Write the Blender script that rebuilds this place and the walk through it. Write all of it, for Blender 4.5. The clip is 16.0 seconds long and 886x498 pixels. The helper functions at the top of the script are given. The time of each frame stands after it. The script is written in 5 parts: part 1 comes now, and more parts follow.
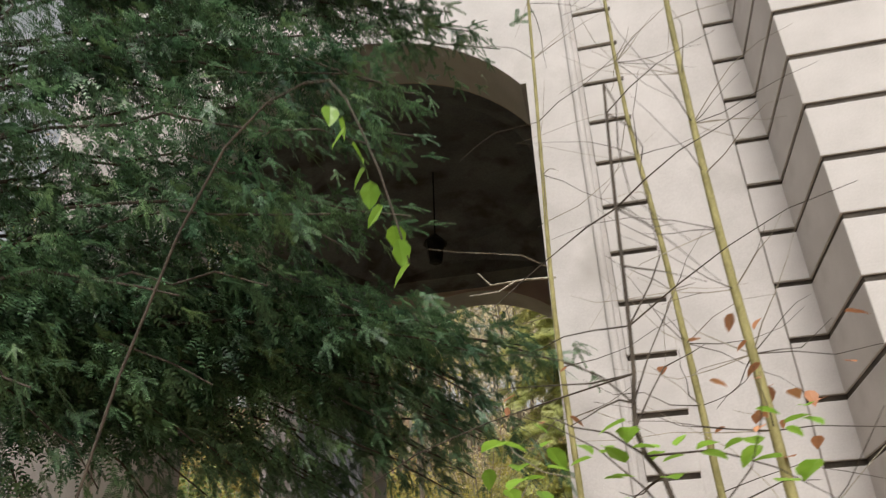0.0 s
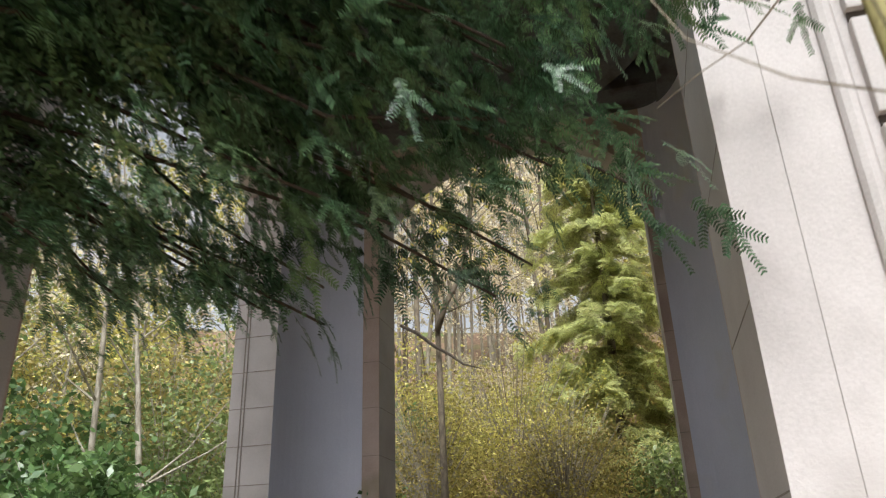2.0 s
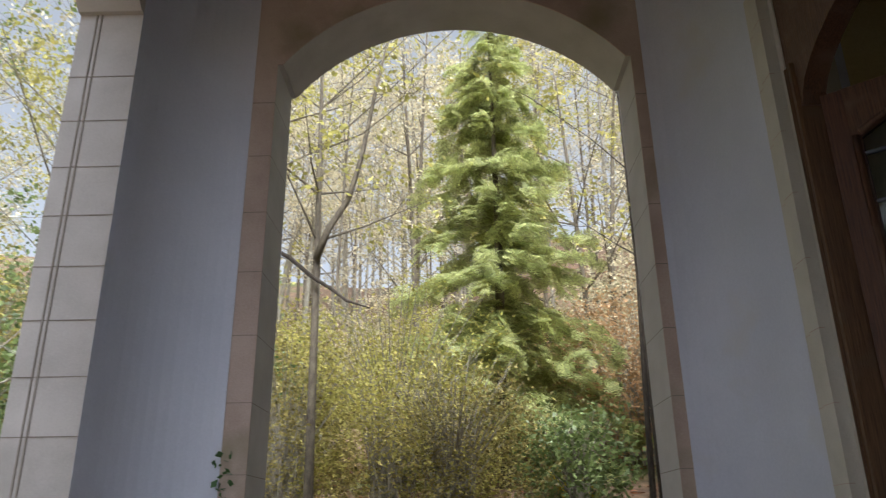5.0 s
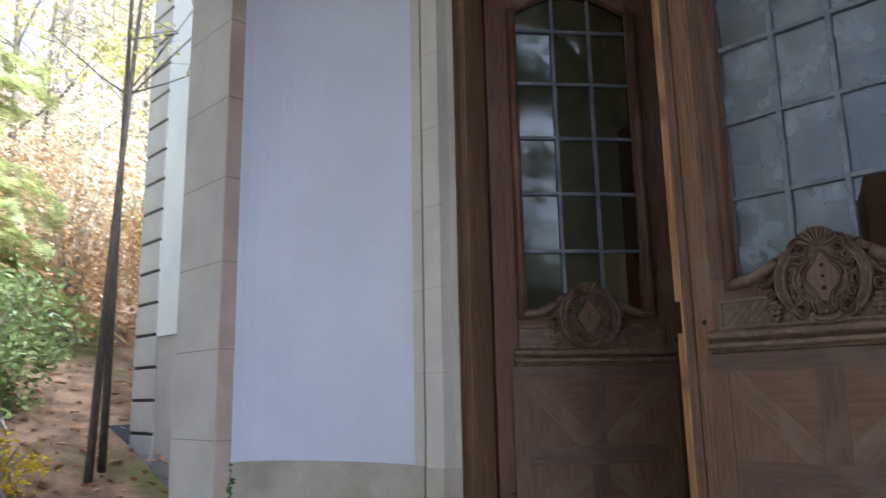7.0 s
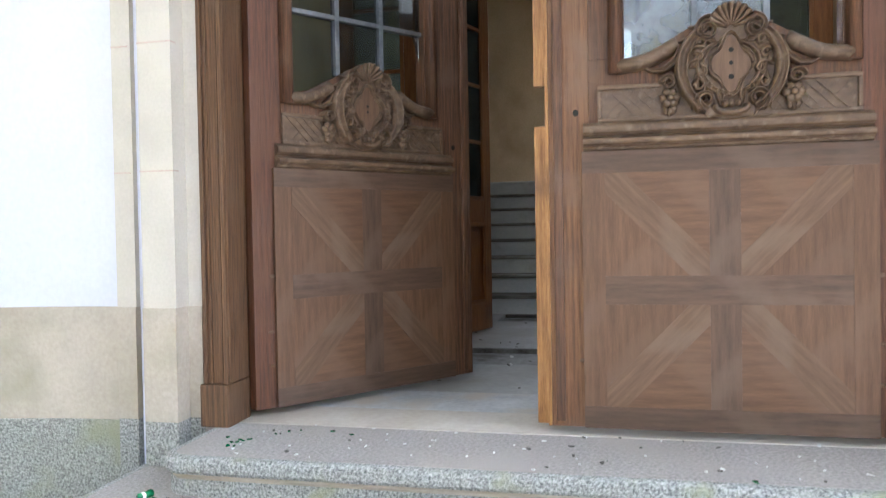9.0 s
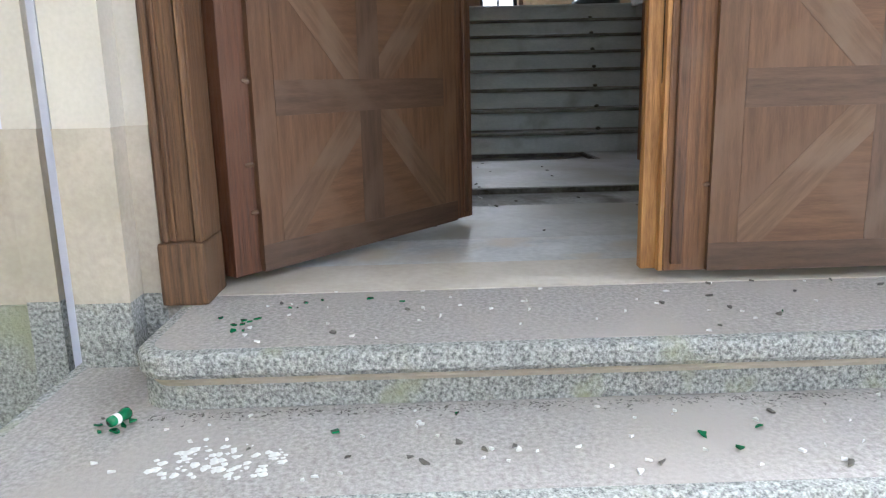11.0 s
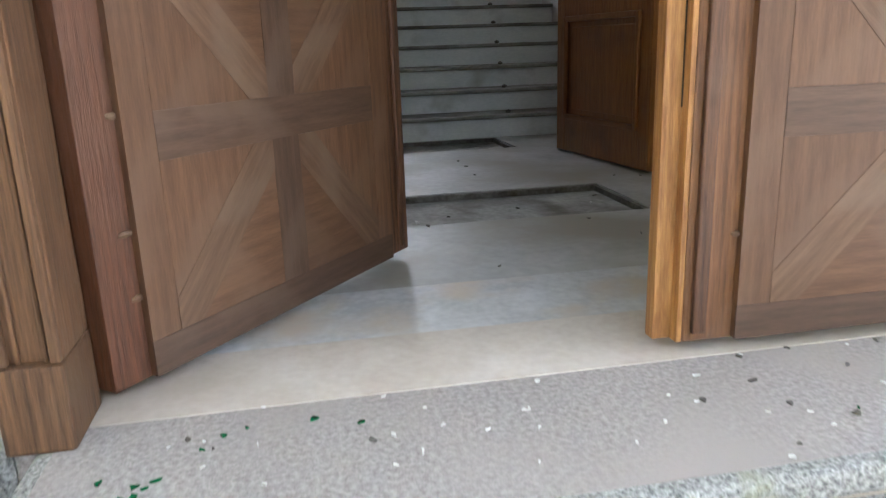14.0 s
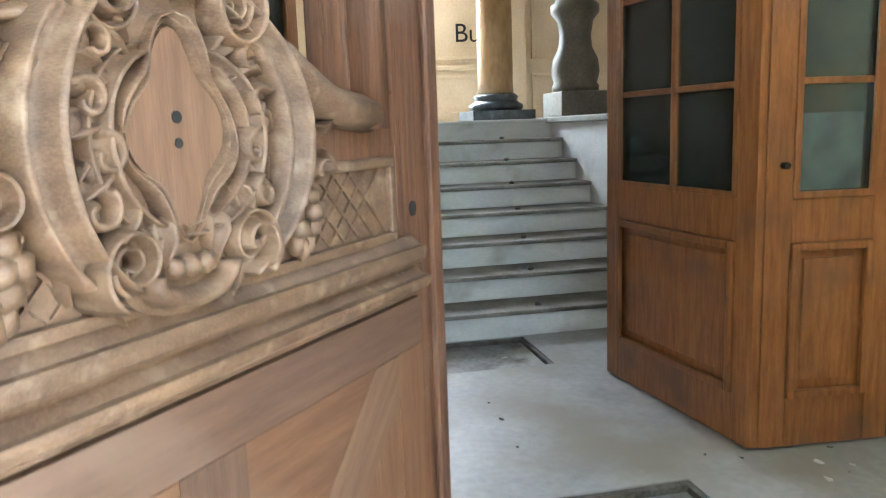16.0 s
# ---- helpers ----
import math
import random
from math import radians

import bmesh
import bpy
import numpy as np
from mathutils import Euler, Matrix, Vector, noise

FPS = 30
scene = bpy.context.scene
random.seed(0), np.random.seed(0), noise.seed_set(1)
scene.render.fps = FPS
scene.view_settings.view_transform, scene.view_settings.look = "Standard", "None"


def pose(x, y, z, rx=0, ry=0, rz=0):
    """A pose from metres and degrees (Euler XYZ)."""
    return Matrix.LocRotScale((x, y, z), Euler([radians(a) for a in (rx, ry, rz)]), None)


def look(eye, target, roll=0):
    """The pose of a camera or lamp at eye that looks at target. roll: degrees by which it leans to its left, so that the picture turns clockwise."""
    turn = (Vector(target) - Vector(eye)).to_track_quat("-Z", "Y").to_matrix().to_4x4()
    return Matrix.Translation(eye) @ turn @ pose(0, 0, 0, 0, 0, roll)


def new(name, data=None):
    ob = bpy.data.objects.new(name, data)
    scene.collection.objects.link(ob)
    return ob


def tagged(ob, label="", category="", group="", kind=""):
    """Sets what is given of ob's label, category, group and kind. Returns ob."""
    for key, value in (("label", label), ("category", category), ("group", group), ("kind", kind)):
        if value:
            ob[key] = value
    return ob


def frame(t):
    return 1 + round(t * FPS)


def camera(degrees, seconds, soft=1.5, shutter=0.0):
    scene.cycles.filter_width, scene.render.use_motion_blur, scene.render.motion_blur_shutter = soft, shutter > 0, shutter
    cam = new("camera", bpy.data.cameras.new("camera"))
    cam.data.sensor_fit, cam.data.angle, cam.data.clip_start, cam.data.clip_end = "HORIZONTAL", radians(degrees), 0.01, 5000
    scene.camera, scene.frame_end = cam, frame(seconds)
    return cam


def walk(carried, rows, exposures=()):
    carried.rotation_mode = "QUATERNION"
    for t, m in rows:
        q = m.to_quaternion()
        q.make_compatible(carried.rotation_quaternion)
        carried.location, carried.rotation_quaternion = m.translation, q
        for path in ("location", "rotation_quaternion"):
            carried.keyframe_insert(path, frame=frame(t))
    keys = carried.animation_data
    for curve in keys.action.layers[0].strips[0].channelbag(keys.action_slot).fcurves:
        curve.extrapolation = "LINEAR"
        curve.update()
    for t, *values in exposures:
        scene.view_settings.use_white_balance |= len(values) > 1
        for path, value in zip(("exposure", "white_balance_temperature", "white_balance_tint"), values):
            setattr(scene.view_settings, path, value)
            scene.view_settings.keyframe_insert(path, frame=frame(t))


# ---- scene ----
cam = camera(61.6, 16.0, 1.15, 0.25)
EXPOSURES = [(0.0, -0.85, 6400, 10), (1.5, -0.4, 6100, 10), (2.5, -0.4, 5900, 10), (3.0, -0.12, 5800, 10), (5.5, -0.2, 5500, 10), (6.5, 0.55, 5150, 12), (7.5, 1.75, 4950, 13), (8.5, 2.65, 5250, 11),
             (9.5, 2.8, 5350, 10), (12.0, 2.5, 5500, 10), (14.0, 2.95, 5500, 10), (15.0, 3.85, 5350, 7), (16.0, 4.65, 5250, 4)]
PATH = [
    (0.0, pose(-0.499, -8.450, 0.286, 118.80, 1.90, 13.10)),
    (0.5, pose(-0.827, -7.771, 0.370, 117.30, 1.80, 14.00)),
    (1.0, pose(-1.054, -7.108, 0.490, 116.00, 1.80, 14.80)),
    (1.5, pose(-1.159, -6.382, 0.442, 115.20, 2.00, 15.10)),
    (2.0, pose(-1.176, -5.571, 0.401, 113.69, 1.91, 14.78)),
    (2.5, pose(-1.254, -5.062, 0.458, 113.35, 2.21, 15.08)),
    (3.0, pose(-1.445, -4.609, 0.560, 113.12, 2.09, 15.04)),
    (5.5, pose(-2.694, -2.807, 0.778, 109.50, 0.70, -7.90)),
    (6.0, pose(-2.916, -2.339, 0.814, 107.40, 0.90, -20.50)),
    (6.5, pose(-2.974, -1.836, 0.814, 104.20, 1.00, -34.40)),
    (7.0, pose(-2.985, -1.495, 0.826, 101.20, 1.10, -44.00)),
    (7.5, pose(-2.935, -1.153, 0.814, 97.60, 1.00, -53.90)),
    (8.0, pose(-2.822, -0.822, 0.826, 93.10, 0.90, -61.80)),
    (8.5, pose(-2.715, -0.456, 0.790, 91.40, 0.80, -70.30)),
    (9.0, pose(-2.595, -0.099, 0.706, 88.80, 1.00, -77.70)),
    (9.5, pose(-2.478, 0.159, 0.586, 86.10, 0.80, -80.40)),
    (12.0, pose(-1.702, 0.839, 0.526, 73.90, 1.60, -97.40)),
    (12.5, pose(-1.702, 0.778, 0.538, 73.80, 1.80, -98.60)),
    (13.0, pose(-1.711, 0.763, 0.562, 74.00, 1.90, -100.10)),
    (13.5, pose(-1.578, 0.828, 0.598, 74.10, 1.90, -100.70)),
    (14.0, pose(-1.347, 0.841, 0.658, 74.50, 1.90, -100.90)),
    (14.5, pose(-1.050, 0.769, 0.802, 76.80, 2.00, -101.20)),
    (15.0, pose(-0.790, 0.701, 0.982, 77.90, 2.00, -101.40)),
    (15.5, pose(-0.550, 0.728, 1.138, 79.20, 2.00, -101.60)),
    (16.0, pose(-0.292, 0.783, 1.234, 80.70, 2.00, -101.70)),
]
walk(cam, PATH, EXPOSURES)

# ---- world and lights ----
world = bpy.data.worlds.new("sky")
scene.world = world
world.use_nodes = True
wn = world.node_tree
sky = wn.nodes.new("ShaderNodeTexSky")
sky.sky_type, sky.sun_disc = "NISHITA", False
sky.sun_elevation, sky.sun_rotation = radians(52), radians(173)
sky.air_density, sky.dust_density, sky.ozone_density = 1.0, 6.0, 0.3
pale = wn.nodes.new("ShaderNodeHueSaturation")
pale.inputs["Saturation"].default_value, pale.inputs["Value"].default_value = 0.08, 1.8
wn.links.new(sky.outputs[0], pale.inputs["Color"])
wn.links.new(pale.outputs[0], wn.nodes["Background"].inputs[0])
wn.nodes["Background"].inputs[1].default_value = 0.15
sun = new("sun", bpy.data.lights.new("sun", "SUN"))
sun.data.energy, sun.data.angle, sun.data.color = 4.7, radians(14), (1.0, 0.95, 0.87)
sun.matrix_world = look((0.95, -7.7, 10.0), (0, 0, 0))


def fill_light(name, x, y, z, w, h, target, energy, col=(1, 0.96, 0.9)):
    lamp = new(name, bpy.data.lights.new(name, "AREA"))
    lamp.data.shape, lamp.data.size, lamp.data.size_y, lamp.data.energy, lamp.data.color = "RECTANGLE", w, h, energy, col
    lamp.matrix_world = look((x, y, z), target)


# added lamp to brighten the stairs; the hall wall has no window here
fill_light("hall_fill_light", 8.3, 3.0, 3.0, 1.2, 2.4, (5.0, 0.0, 0.6), 66)
# added lamp beside the narrow window in the east wall
fill_light("hall_fill_light", 8.2, -0.2, 2.9, 0.3, 2.0, (6.0, -0.8, 1.5), 11)
# added lamp to lift the vestibule, set in a wall opening out of view
fill_light("vestibule_fill_light", 1.2, -1.5, 2.9, 1.2, 1.4, (1.6, 0.2, 0.2), 1.0)

# ---- materials ----


def mat(name, c1, c2, scale=3.0, rough=0.8, bump=0.2, fine=60.0, stretch=(1, 1, 1), stain=None, stain_at=0.62, coord="Object", island=0.0, rand=0.0, metal=0.0, stain_scale=1.3):
    m = bpy.data.materials.new(name)
    m.use_nodes = True
    nt = m.node_tree
    N, L = nt.nodes.new, nt.links.new
    b = nt.nodes["Principled BSDF"]
    b.inputs["Roughness"].default_value, b.inputs["Metallic"].default_value = rough, metal
    tc, mp = N("ShaderNodeTexCoord"), N("ShaderNodeMapping")
    L(tc.outputs[coord], mp.inputs[0])
    mp.inputs["Scale"].default_value = stretch
    n1, n2 = N("ShaderNodeTexNoise"), N("ShaderNodeTexNoise")
    n1.inputs["Scale"].default_value, n1.inputs["Detail"].default_value = scale, 5
    n2.inputs["Scale"].default_value, n2.inputs["Detail"].default_value = fine, 3
    for n in (n1, n2):
        L(mp.outputs[0], n.inputs["Vector"])
    mix = N("ShaderNodeMath")
    mix.operation = "MULTIPLY_ADD"
    L(n2.outputs[0], mix.inputs[0])
    mix.inputs[1].default_value = 0.5
    add = N("ShaderNodeMath")
    add.operation = "MULTIPLY_ADD"
    add.inputs[1].default_value, add.inputs[2].default_value = 1.0, -0.25
    L(n1.outputs[0], add.inputs[0])
    L(add.outputs[0], mix.inputs[2])
    ramp = N("ShaderNodeValToRGB")
    ramp.color_ramp.elements[0].position, ramp.color_ramp.elements[1].position = 0.3, 0.7
    ramp.color_ramp.elements[0].color, ramp.color_ramp.elements[1].color = (*c1, 1), (*c2, 1)
    L(mix.outputs[0], ramp.inputs[0])
    col = ramp.outputs[0]
    if stain:
        n3, r3, mx = N("ShaderNodeTexNoise"), N("ShaderNodeValToRGB"), N("ShaderNodeMixRGB")
        n3.inputs["Scale"].default_value, n3.inputs["Detail"].default_value = stain_scale, 8
        L(tc.outputs[coord], n3.inputs["Vector"])
        r3.color_ramp.elements[0].position, r3.color_ramp.elements[1].position = stain_at - 0.1, stain_at + 0.08
        L(n3.outputs[0], r3.inputs[0])
        L(r3.outputs[0], mx.inputs[0])
        L(col, mx.inputs[1])
        mx.inputs[2].default_value = (*stain, 1)
        col = mx.outputs[0]
    if island or rand:
        hs = N("ShaderNodeHueSaturation")
        src = N("ShaderNodeNewGeometry").outputs["Random Per Island"] if island else N("ShaderNodeObjectInfo").outputs["Random"]
        k = island or rand
        mr = N("ShaderNodeMapRange")
        mr.inputs[3].default_value, mr.inputs[4].default_value = 1 - k, 1 + k
        L(src, mr.inputs[0])
        L(mr.outputs[0], hs.inputs["Value"])
        L(col, hs.inputs["Color"])
        col = hs.outputs[0]
    L(col, b.inputs["Base Color"])
    if bump:
        bp = N("ShaderNodeBump")
        bp.inputs["Strength"].default_value, bp.inputs["Distance"].default_value = bump, 0.01
        L(mix.outputs[0], bp.inputs["Height"])
        L(bp.outputs[0], b.inputs["Normal"])
    return m


def leaf_mat(name, c1, c2, through_share=0.4, rough=0.5, vary=0.35):
    m = mat(name, c1, c2, scale=2.0, fine=9.0, rough=rough, bump=0, island=vary)
    nt = m.node_tree
    b, out = nt.nodes["Principled BSDF"], nt.nodes["Material Output"]
    tr, mx = nt.nodes.new("ShaderNodeBsdfTranslucent"), nt.nodes.new("ShaderNodeMixShader")
    nt.links.new(b.inputs["Base Color"].links[0].from_socket, tr.inputs[0])
    mx.inputs[0].default_value = through_share
    nt.links.new(b.outputs[0], mx.inputs[1])
    nt.links.new(tr.outputs[0], mx.inputs[2])
    nt.links.new(mx.outputs[0], out.inputs[0])
    return m


def glass_mat(name, tint, rough, dirt, most=0.6):
    m = bpy.data.materials.new(name)
    m.use_nodes = True
    nt = m.node_tree
    N, L = nt.nodes.new, nt.links.new
    b = nt.nodes["Principled BSDF"]
    b.inputs["Base Color"].default_value, b.inputs["Roughness"].default_value = (*dirt, 1), 0.35
    gl, tp, mg, mx = N("ShaderNodeBsdfGlossy"), N("ShaderNodeBsdfTransparent"), N("ShaderNodeMixShader"), N("ShaderNodeMixShader")
    gl.inputs["Roughness"].default_value = rough
    tp.inputs[0].default_value = (*tint, 1)
    fr = N("ShaderNodeFresnel")
    fr.inputs[0].default_value = 1.5
    L(fr.outputs[0], mg.inputs[0])
    L(tp.outputs[0], mg.inputs[1])
    L(gl.outputs[0], mg.inputs[2])
    no, rp = N("ShaderNodeTexNoise"), N("ShaderNodeMapRange")
    no.inputs["Scale"].default_value, no.inputs["Detail"].default_value = 7, 6
    tc = N("ShaderNodeTexCoord")
    L(tc.outputs["Object"], no.inputs["Vector"])
    rp.inputs[1].default_value, rp.inputs[2].default_value, rp.inputs[3].default_value, rp.inputs[4].default_value = 0.4, 0.75, 0.2 * most, most
    L(no.outputs[0], rp.inputs[0])
    L(rp.outputs[0], mx.inputs[0])
    L(mg.outputs[0], mx.inputs[1])
    L(b.outputs[0], mx.inputs[2])
    L(mx.outputs[0], nt.nodes["Material Output"].inputs[0])
    return m


STONE = mat("pale_sandstone", (0.43, 0.4, 0.375), (0.53, 0.495, 0.47), 2.5, 0.85, 0.25, 90, stain=(0.36, 0.33, 0.3), stain_at=0.7)
TANSTONE = mat("tan_sandstone", (0.4, 0.3, 0.25), (0.54, 0.43, 0.37), 2.0, 0.85, 0.3, 80, stain=(0.3, 0.26, 0.17), stain_at=0.66)
JAMBSTONE = mat("cream_painted_stone", (0.48, 0.45, 0.39), (0.57, 0.535, 0.47), 3, 0.7, 0.15, 90, stain=(0.38, 0.35, 0.3), stain_at=0.7)
PLASTER = mat("white_lime_plaster", (0.57, 0.585, 0.68), (0.65, 0.665, 0.76), 1.2, 0.85, 0.12, 50, stain=(0.6, 0.59, 0.6), stain_at=0.7)
PLINTH = mat("mossy_plinth_render", (0.36, 0.315, 0.255), (0.47, 0.42, 0.345), 2.5, 0.9, 0.3, 60, stain=(0.32, 0.295, 0.22), stain_at=0.62, stain_scale=3.0)
GRANITE = mat("grey_granite", (0.1, 0.105, 0.1), (0.45, 0.455, 0.435), 115, 0.8, 0.6, 260, stain=(0.27, 0.28, 0.18), stain_at=0.66, stain_scale=7)
MOSSGRANITE = mat("mossy_granite_base", (0.12, 0.125, 0.11), (0.42, 0.425, 0.39), 115, 0.85, 0.6, 260, stain=(0.265, 0.275, 0.185), stain_at=0.58, stain_scale=4)
GRANITEDIRT = mat("dusty_granite_tread", (0.23, 0.21, 0.197), (0.395, 0.37, 0.35), 90, 0.92, 0.18, 300, stain=(0.33, 0.3, 0.275), stain_at=0.56, stain_scale=2.0)
# near-black base: the gloom under the porch roof is put into this colour
VAULT = mat("shaded_vault_plaster", (0.09, 0.092, 0.09), (0.17, 0.172, 0.165), 1.5, 0.9, 0.2, 30, stain=(0.06, 0.05, 0.04), stain_at=0.6, stain_scale=2.5)
ROOFDARK = mat("dark_cornice_stone", (0.2, 0.17, 0.14), (0.3, 0.26, 0.22), 2, 0.9, 0.3)


def wood(name, c1, c2, rough=0.5, rand=0.15, stain=None, stretch=(9, 9, 0.9), bump=0.25):
    return mat(name, c1, c2, 6, rough, bump, 40, stretch, stain=stain, stain_at=0.62, rand=rand, stain_scale=4)


OAK = wood("weathered_oak", (0.042, 0.018, 0.009), (0.145, 0.066, 0.029), 0.55, 0.12, (0.13, 0.075, 0.045), (14, 14, 0.7), 0.4)
OAKCARVED = mat("dusty_carved_oak", (0.065, 0.038, 0.021), (0.155, 0.099, 0.057), 8, 0.5, 0.25, 110, (2, 2, 5), stain=(0.2, 0.145, 0.095), stain_at=0.66, stain_scale=34, rand=0.1)
OAKPALE = wood("greyed_oak_band", (0.092, 0.05, 0.027), (0.142, 0.083, 0.046), 0.62, 0.1, (0.145, 0.096, 0.062), (11, 11, 1.0), 0.12)
OAKRED = wood("brown_oak_veneer", (0.082, 0.039, 0.018), (0.135, 0.069, 0.033), 0.55, 0.1, (0.13, 0.074, 0.042), (11, 11, 1.0), 0.12)
OAKDARK = wood("dark_oak_band", (0.058, 0.032, 0.019), (0.1, 0.057, 0.034), 0.58, 0.1, (0.115, 0.075, 0.05), (11, 11, 1.0), 0.12)
FRAMEOAK = wood("grained_brown_oak", (0.06, 0.029, 0.012), (0.18, 0.092, 0.04), 0.6, 0.1, (0.12, 0.07, 0.036), (18, 18, 0.6), 0.6)
HINGEOAK = wood("red_brown_oak_stile", (0.05, 0.018, 0.008), (0.14, 0.054, 0.023), 0.5, 0.1, (0.11, 0.048, 0.024), (14, 14, 0.7), 0.4)
MEETOAK = wood("orange_brown_oak_stile", (0.085, 0.035, 0.013), (0.22, 0.105, 0.042), 0.5, 0.1, (0.17, 0.1, 0.06), (16, 16, 0.7), 0.4)
OAKEDGE = wood("orange_oak_edge", (0.2, 0.085, 0.022), (0.46, 0.24, 0.075), 0.5, 0.1, (0.12, 0.05, 0.02), (14, 14, 0.8))
VARNISH = wood("varnished_pine", (0.18, 0.066, 0.018), (0.31, 0.128, 0.038), 0.3, 0.08, (0.16, 0.07, 0.03))
LEAD = mat("grey_lead_came", (0.1, 0.11, 0.12), (0.2, 0.21, 0.23), 10, 0.5, 0.1, metal=0.5)
BLACKIRON = mat("black_iron", (0.012, 0.012, 0.012), (0.03, 0.028, 0.025), 12, 0.55, 0.2, metal=0.7)
HOLE = mat("dark_hole", (0.004, 0.004, 0.004), (0.01, 0.01, 0.01), 10, 0.9, 0)
GLASS = glass_mat("dusty_glass", (0.55, 0.6, 0.62), 0.08, (0.3, 0.33, 0.36))
GLASSGREEN = glass_mat("green_tinted_glass", (0.62, 0.7, 0.64), 0.05, (0.1, 0.13, 0.12), 0.35)
GLASSCLEAR = glass_mat("old_clear_glass", (0.7, 0.73, 0.72), 0.04, (0.08, 0.085, 0.085), 0.16)
BOTTLE = mat("green_bottle_glass", (0.005, 0.08, 0.03), (0.01, 0.16, 0.06), 8, 0.15, 0)
MARBLE = mat("white_marble_riser", (0.58, 0.61, 0.61), (0.74, 0.76, 0.75), 2.5, 0.45, 0.1, 30, (1, 1, 3), stain=(0.4, 0.41, 0.38), stain_at=0.66, stain_scale=3)
TREAD = mat("grimy_marble_tread", (0.13, 0.12, 0.1), (0.27, 0.26, 0.23), 5, 0.7, 0.2, 50, stain=(0.08, 0.07, 0.055), stain_at=0.6)
FLOOR = mat("dusty_pale_stone_floor", (0.28, 0.285, 0.28), (0.43, 0.435, 0.425), 2.2, 0.5, 0.12, 25, stain=(0.27, 0.25, 0.2), stain_at=0.57)
SILL = mat("beige_stone_sill", (0.45, 0.4, 0.34), (0.58, 0.54, 0.48), 3, 0.65, 0.15, 40, stain=(0.38, 0.33, 0.26), stain_at=0.6)
GRIT = mat("wet_grit", (0.05, 0.045, 0.035), (0.17, 0.16, 0.14), 9, 0.8, 0.6, 60)
YELLOW = mat("yellow_distemper_wall", (0.6, 0.5, 0.24), (0.72, 0.62, 0.34), 1.5, 0.85, 0.1, 40, stain=(0.5, 0.4, 0.2), stain_at=0.68)
CREAM = mat("cream_painted_panelling", (0.55, 0.42, 0.25), (0.68, 0.54, 0.35), 2, 0.55, 0.08, 40, stain=(0.45, 0.32, 0.18), stain_at=0.66)
OCHRE = mat("ochre_marble_column", (0.28, 0.16, 0.06), (0.5, 0.33, 0.16), 3, 0.35, 0.05, 20, (1, 1, 0.4))
DARKMARBLE = mat("dark_green_marble", (0.02, 0.025, 0.03), (0.09, 0.1, 0.1), 6, 0.3, 0.05, 30, stain=(0.3, 0.32, 0.33), stain_at=0.7, stain_scale=5)
GREYSTONE = mat("grey_newel_stone", (0.14, 0.13, 0.1), (0.26, 0.24, 0.19), 3, 0.6, 0.15, 40)
HALLWALL = mat("brown_hall_wall", (0.2, 0.14, 0.09), (0.32, 0.24, 0.16), 2, 0.8, 0.1)
RUBBLE = mat("white_rubble", (0.55, 0.55, 0.53), (0.75, 0.75, 0.73), 20, 0.9, 0.3)
DRYLEAF = leaf_mat("dry_brown_leaf", (0.3, 0.12, 0.05), (0.48, 0.24, 0.12), 0.3, 0.6)
YEW = leaf_mat("dark_yew_needles", (0.036, 0.088, 0.046), (0.14, 0.24, 0.115), 0.38, 0.35, 0.6)
# paler copy of the yew colour, standing for needles that catch light
YEWLIT = leaf_mat("lit_yew_needles", (0.08, 0.145, 0.06), (0.165, 0.26, 0.105), 0.3, 0.35, 0.4)
LIME = leaf_mat("fresh_lime_leaf", (0.16, 0.33, 0.03), (0.29, 0.5, 0.06), 0.5, 0.4, 0.2)
SPRINGLEAF = leaf_mat("yellow_green_spring_leaf", (0.38, 0.36, 0.08), (0.7, 0.62, 0.19), 0.45, 0.5, 0.4)
LEAFGREEN = leaf_mat("mid_green_shrub_leaf", (0.16, 0.22, 0.07), (0.32, 0.38, 0.14), 0.4, 0.4, 0.45)
OLIVE = leaf_mat("olive_shrub_leaf", (0.24, 0.21, 0.065), (0.5, 0.41, 0.14), 0.4, 0.5, 0.45)
CONIFER = leaf_mat("yellow_green_conifer_spray", (0.35, 0.39, 0.13), (0.62, 0.62, 0.27), 0.5, 0.5, 0.4)
BROADLEAF = leaf_mat("glossy_shrub_leaf", (0.08, 0.16, 0.05), (0.19, 0.28, 0.1), 0.35, 0.3, 0.5)
PALEWOOD = leaf_mat("pale_budding_twigs", (0.64, 0.56, 0.36), (0.85, 0.77, 0.55), 0.4, 0.7, 0.3)
RUST = leaf_mat("rust_beech_leaf", (0.48, 0.29, 0.13), (0.68, 0.46, 0.25), 0.35, 0.6, 0.3)
IVY = leaf_mat("dark_ivy_leaf", (0.030, 0.075, 0.022), (0.090, 0.180, 0.045), 0.2, 0.35, 0.4)
FLOWER = leaf_mat("yellow_blossom", (0.6, 0.42, 0.01), (0.8, 0.6, 0.03), 0.4, 0.6, 0.2)
BARK = mat("dark_bark", (0.03, 0.022, 0.016), (0.09, 0.07, 0.05), 8, 0.95, 0.6, 50, (4, 4, 1))
BARKMID = mat("grey_brown_bark", (0.09, 0.07, 0.05), (0.22, 0.18, 0.12), 6, 0.9, 0.4, 40, (3, 3, 1))
BARKGREEN = mat("olive_sapling_bark", (0.17, 0.15, 0.05), (0.34, 0.3, 0.12), 8, 0.8, 0.3, 50, (3, 3, 1))
BARKPALE = mat("pale_bark", (0.2, 0.17, 0.12), (0.42, 0.38, 0.3), 5, 0.9, 0.3, 40, (3, 3, 1))
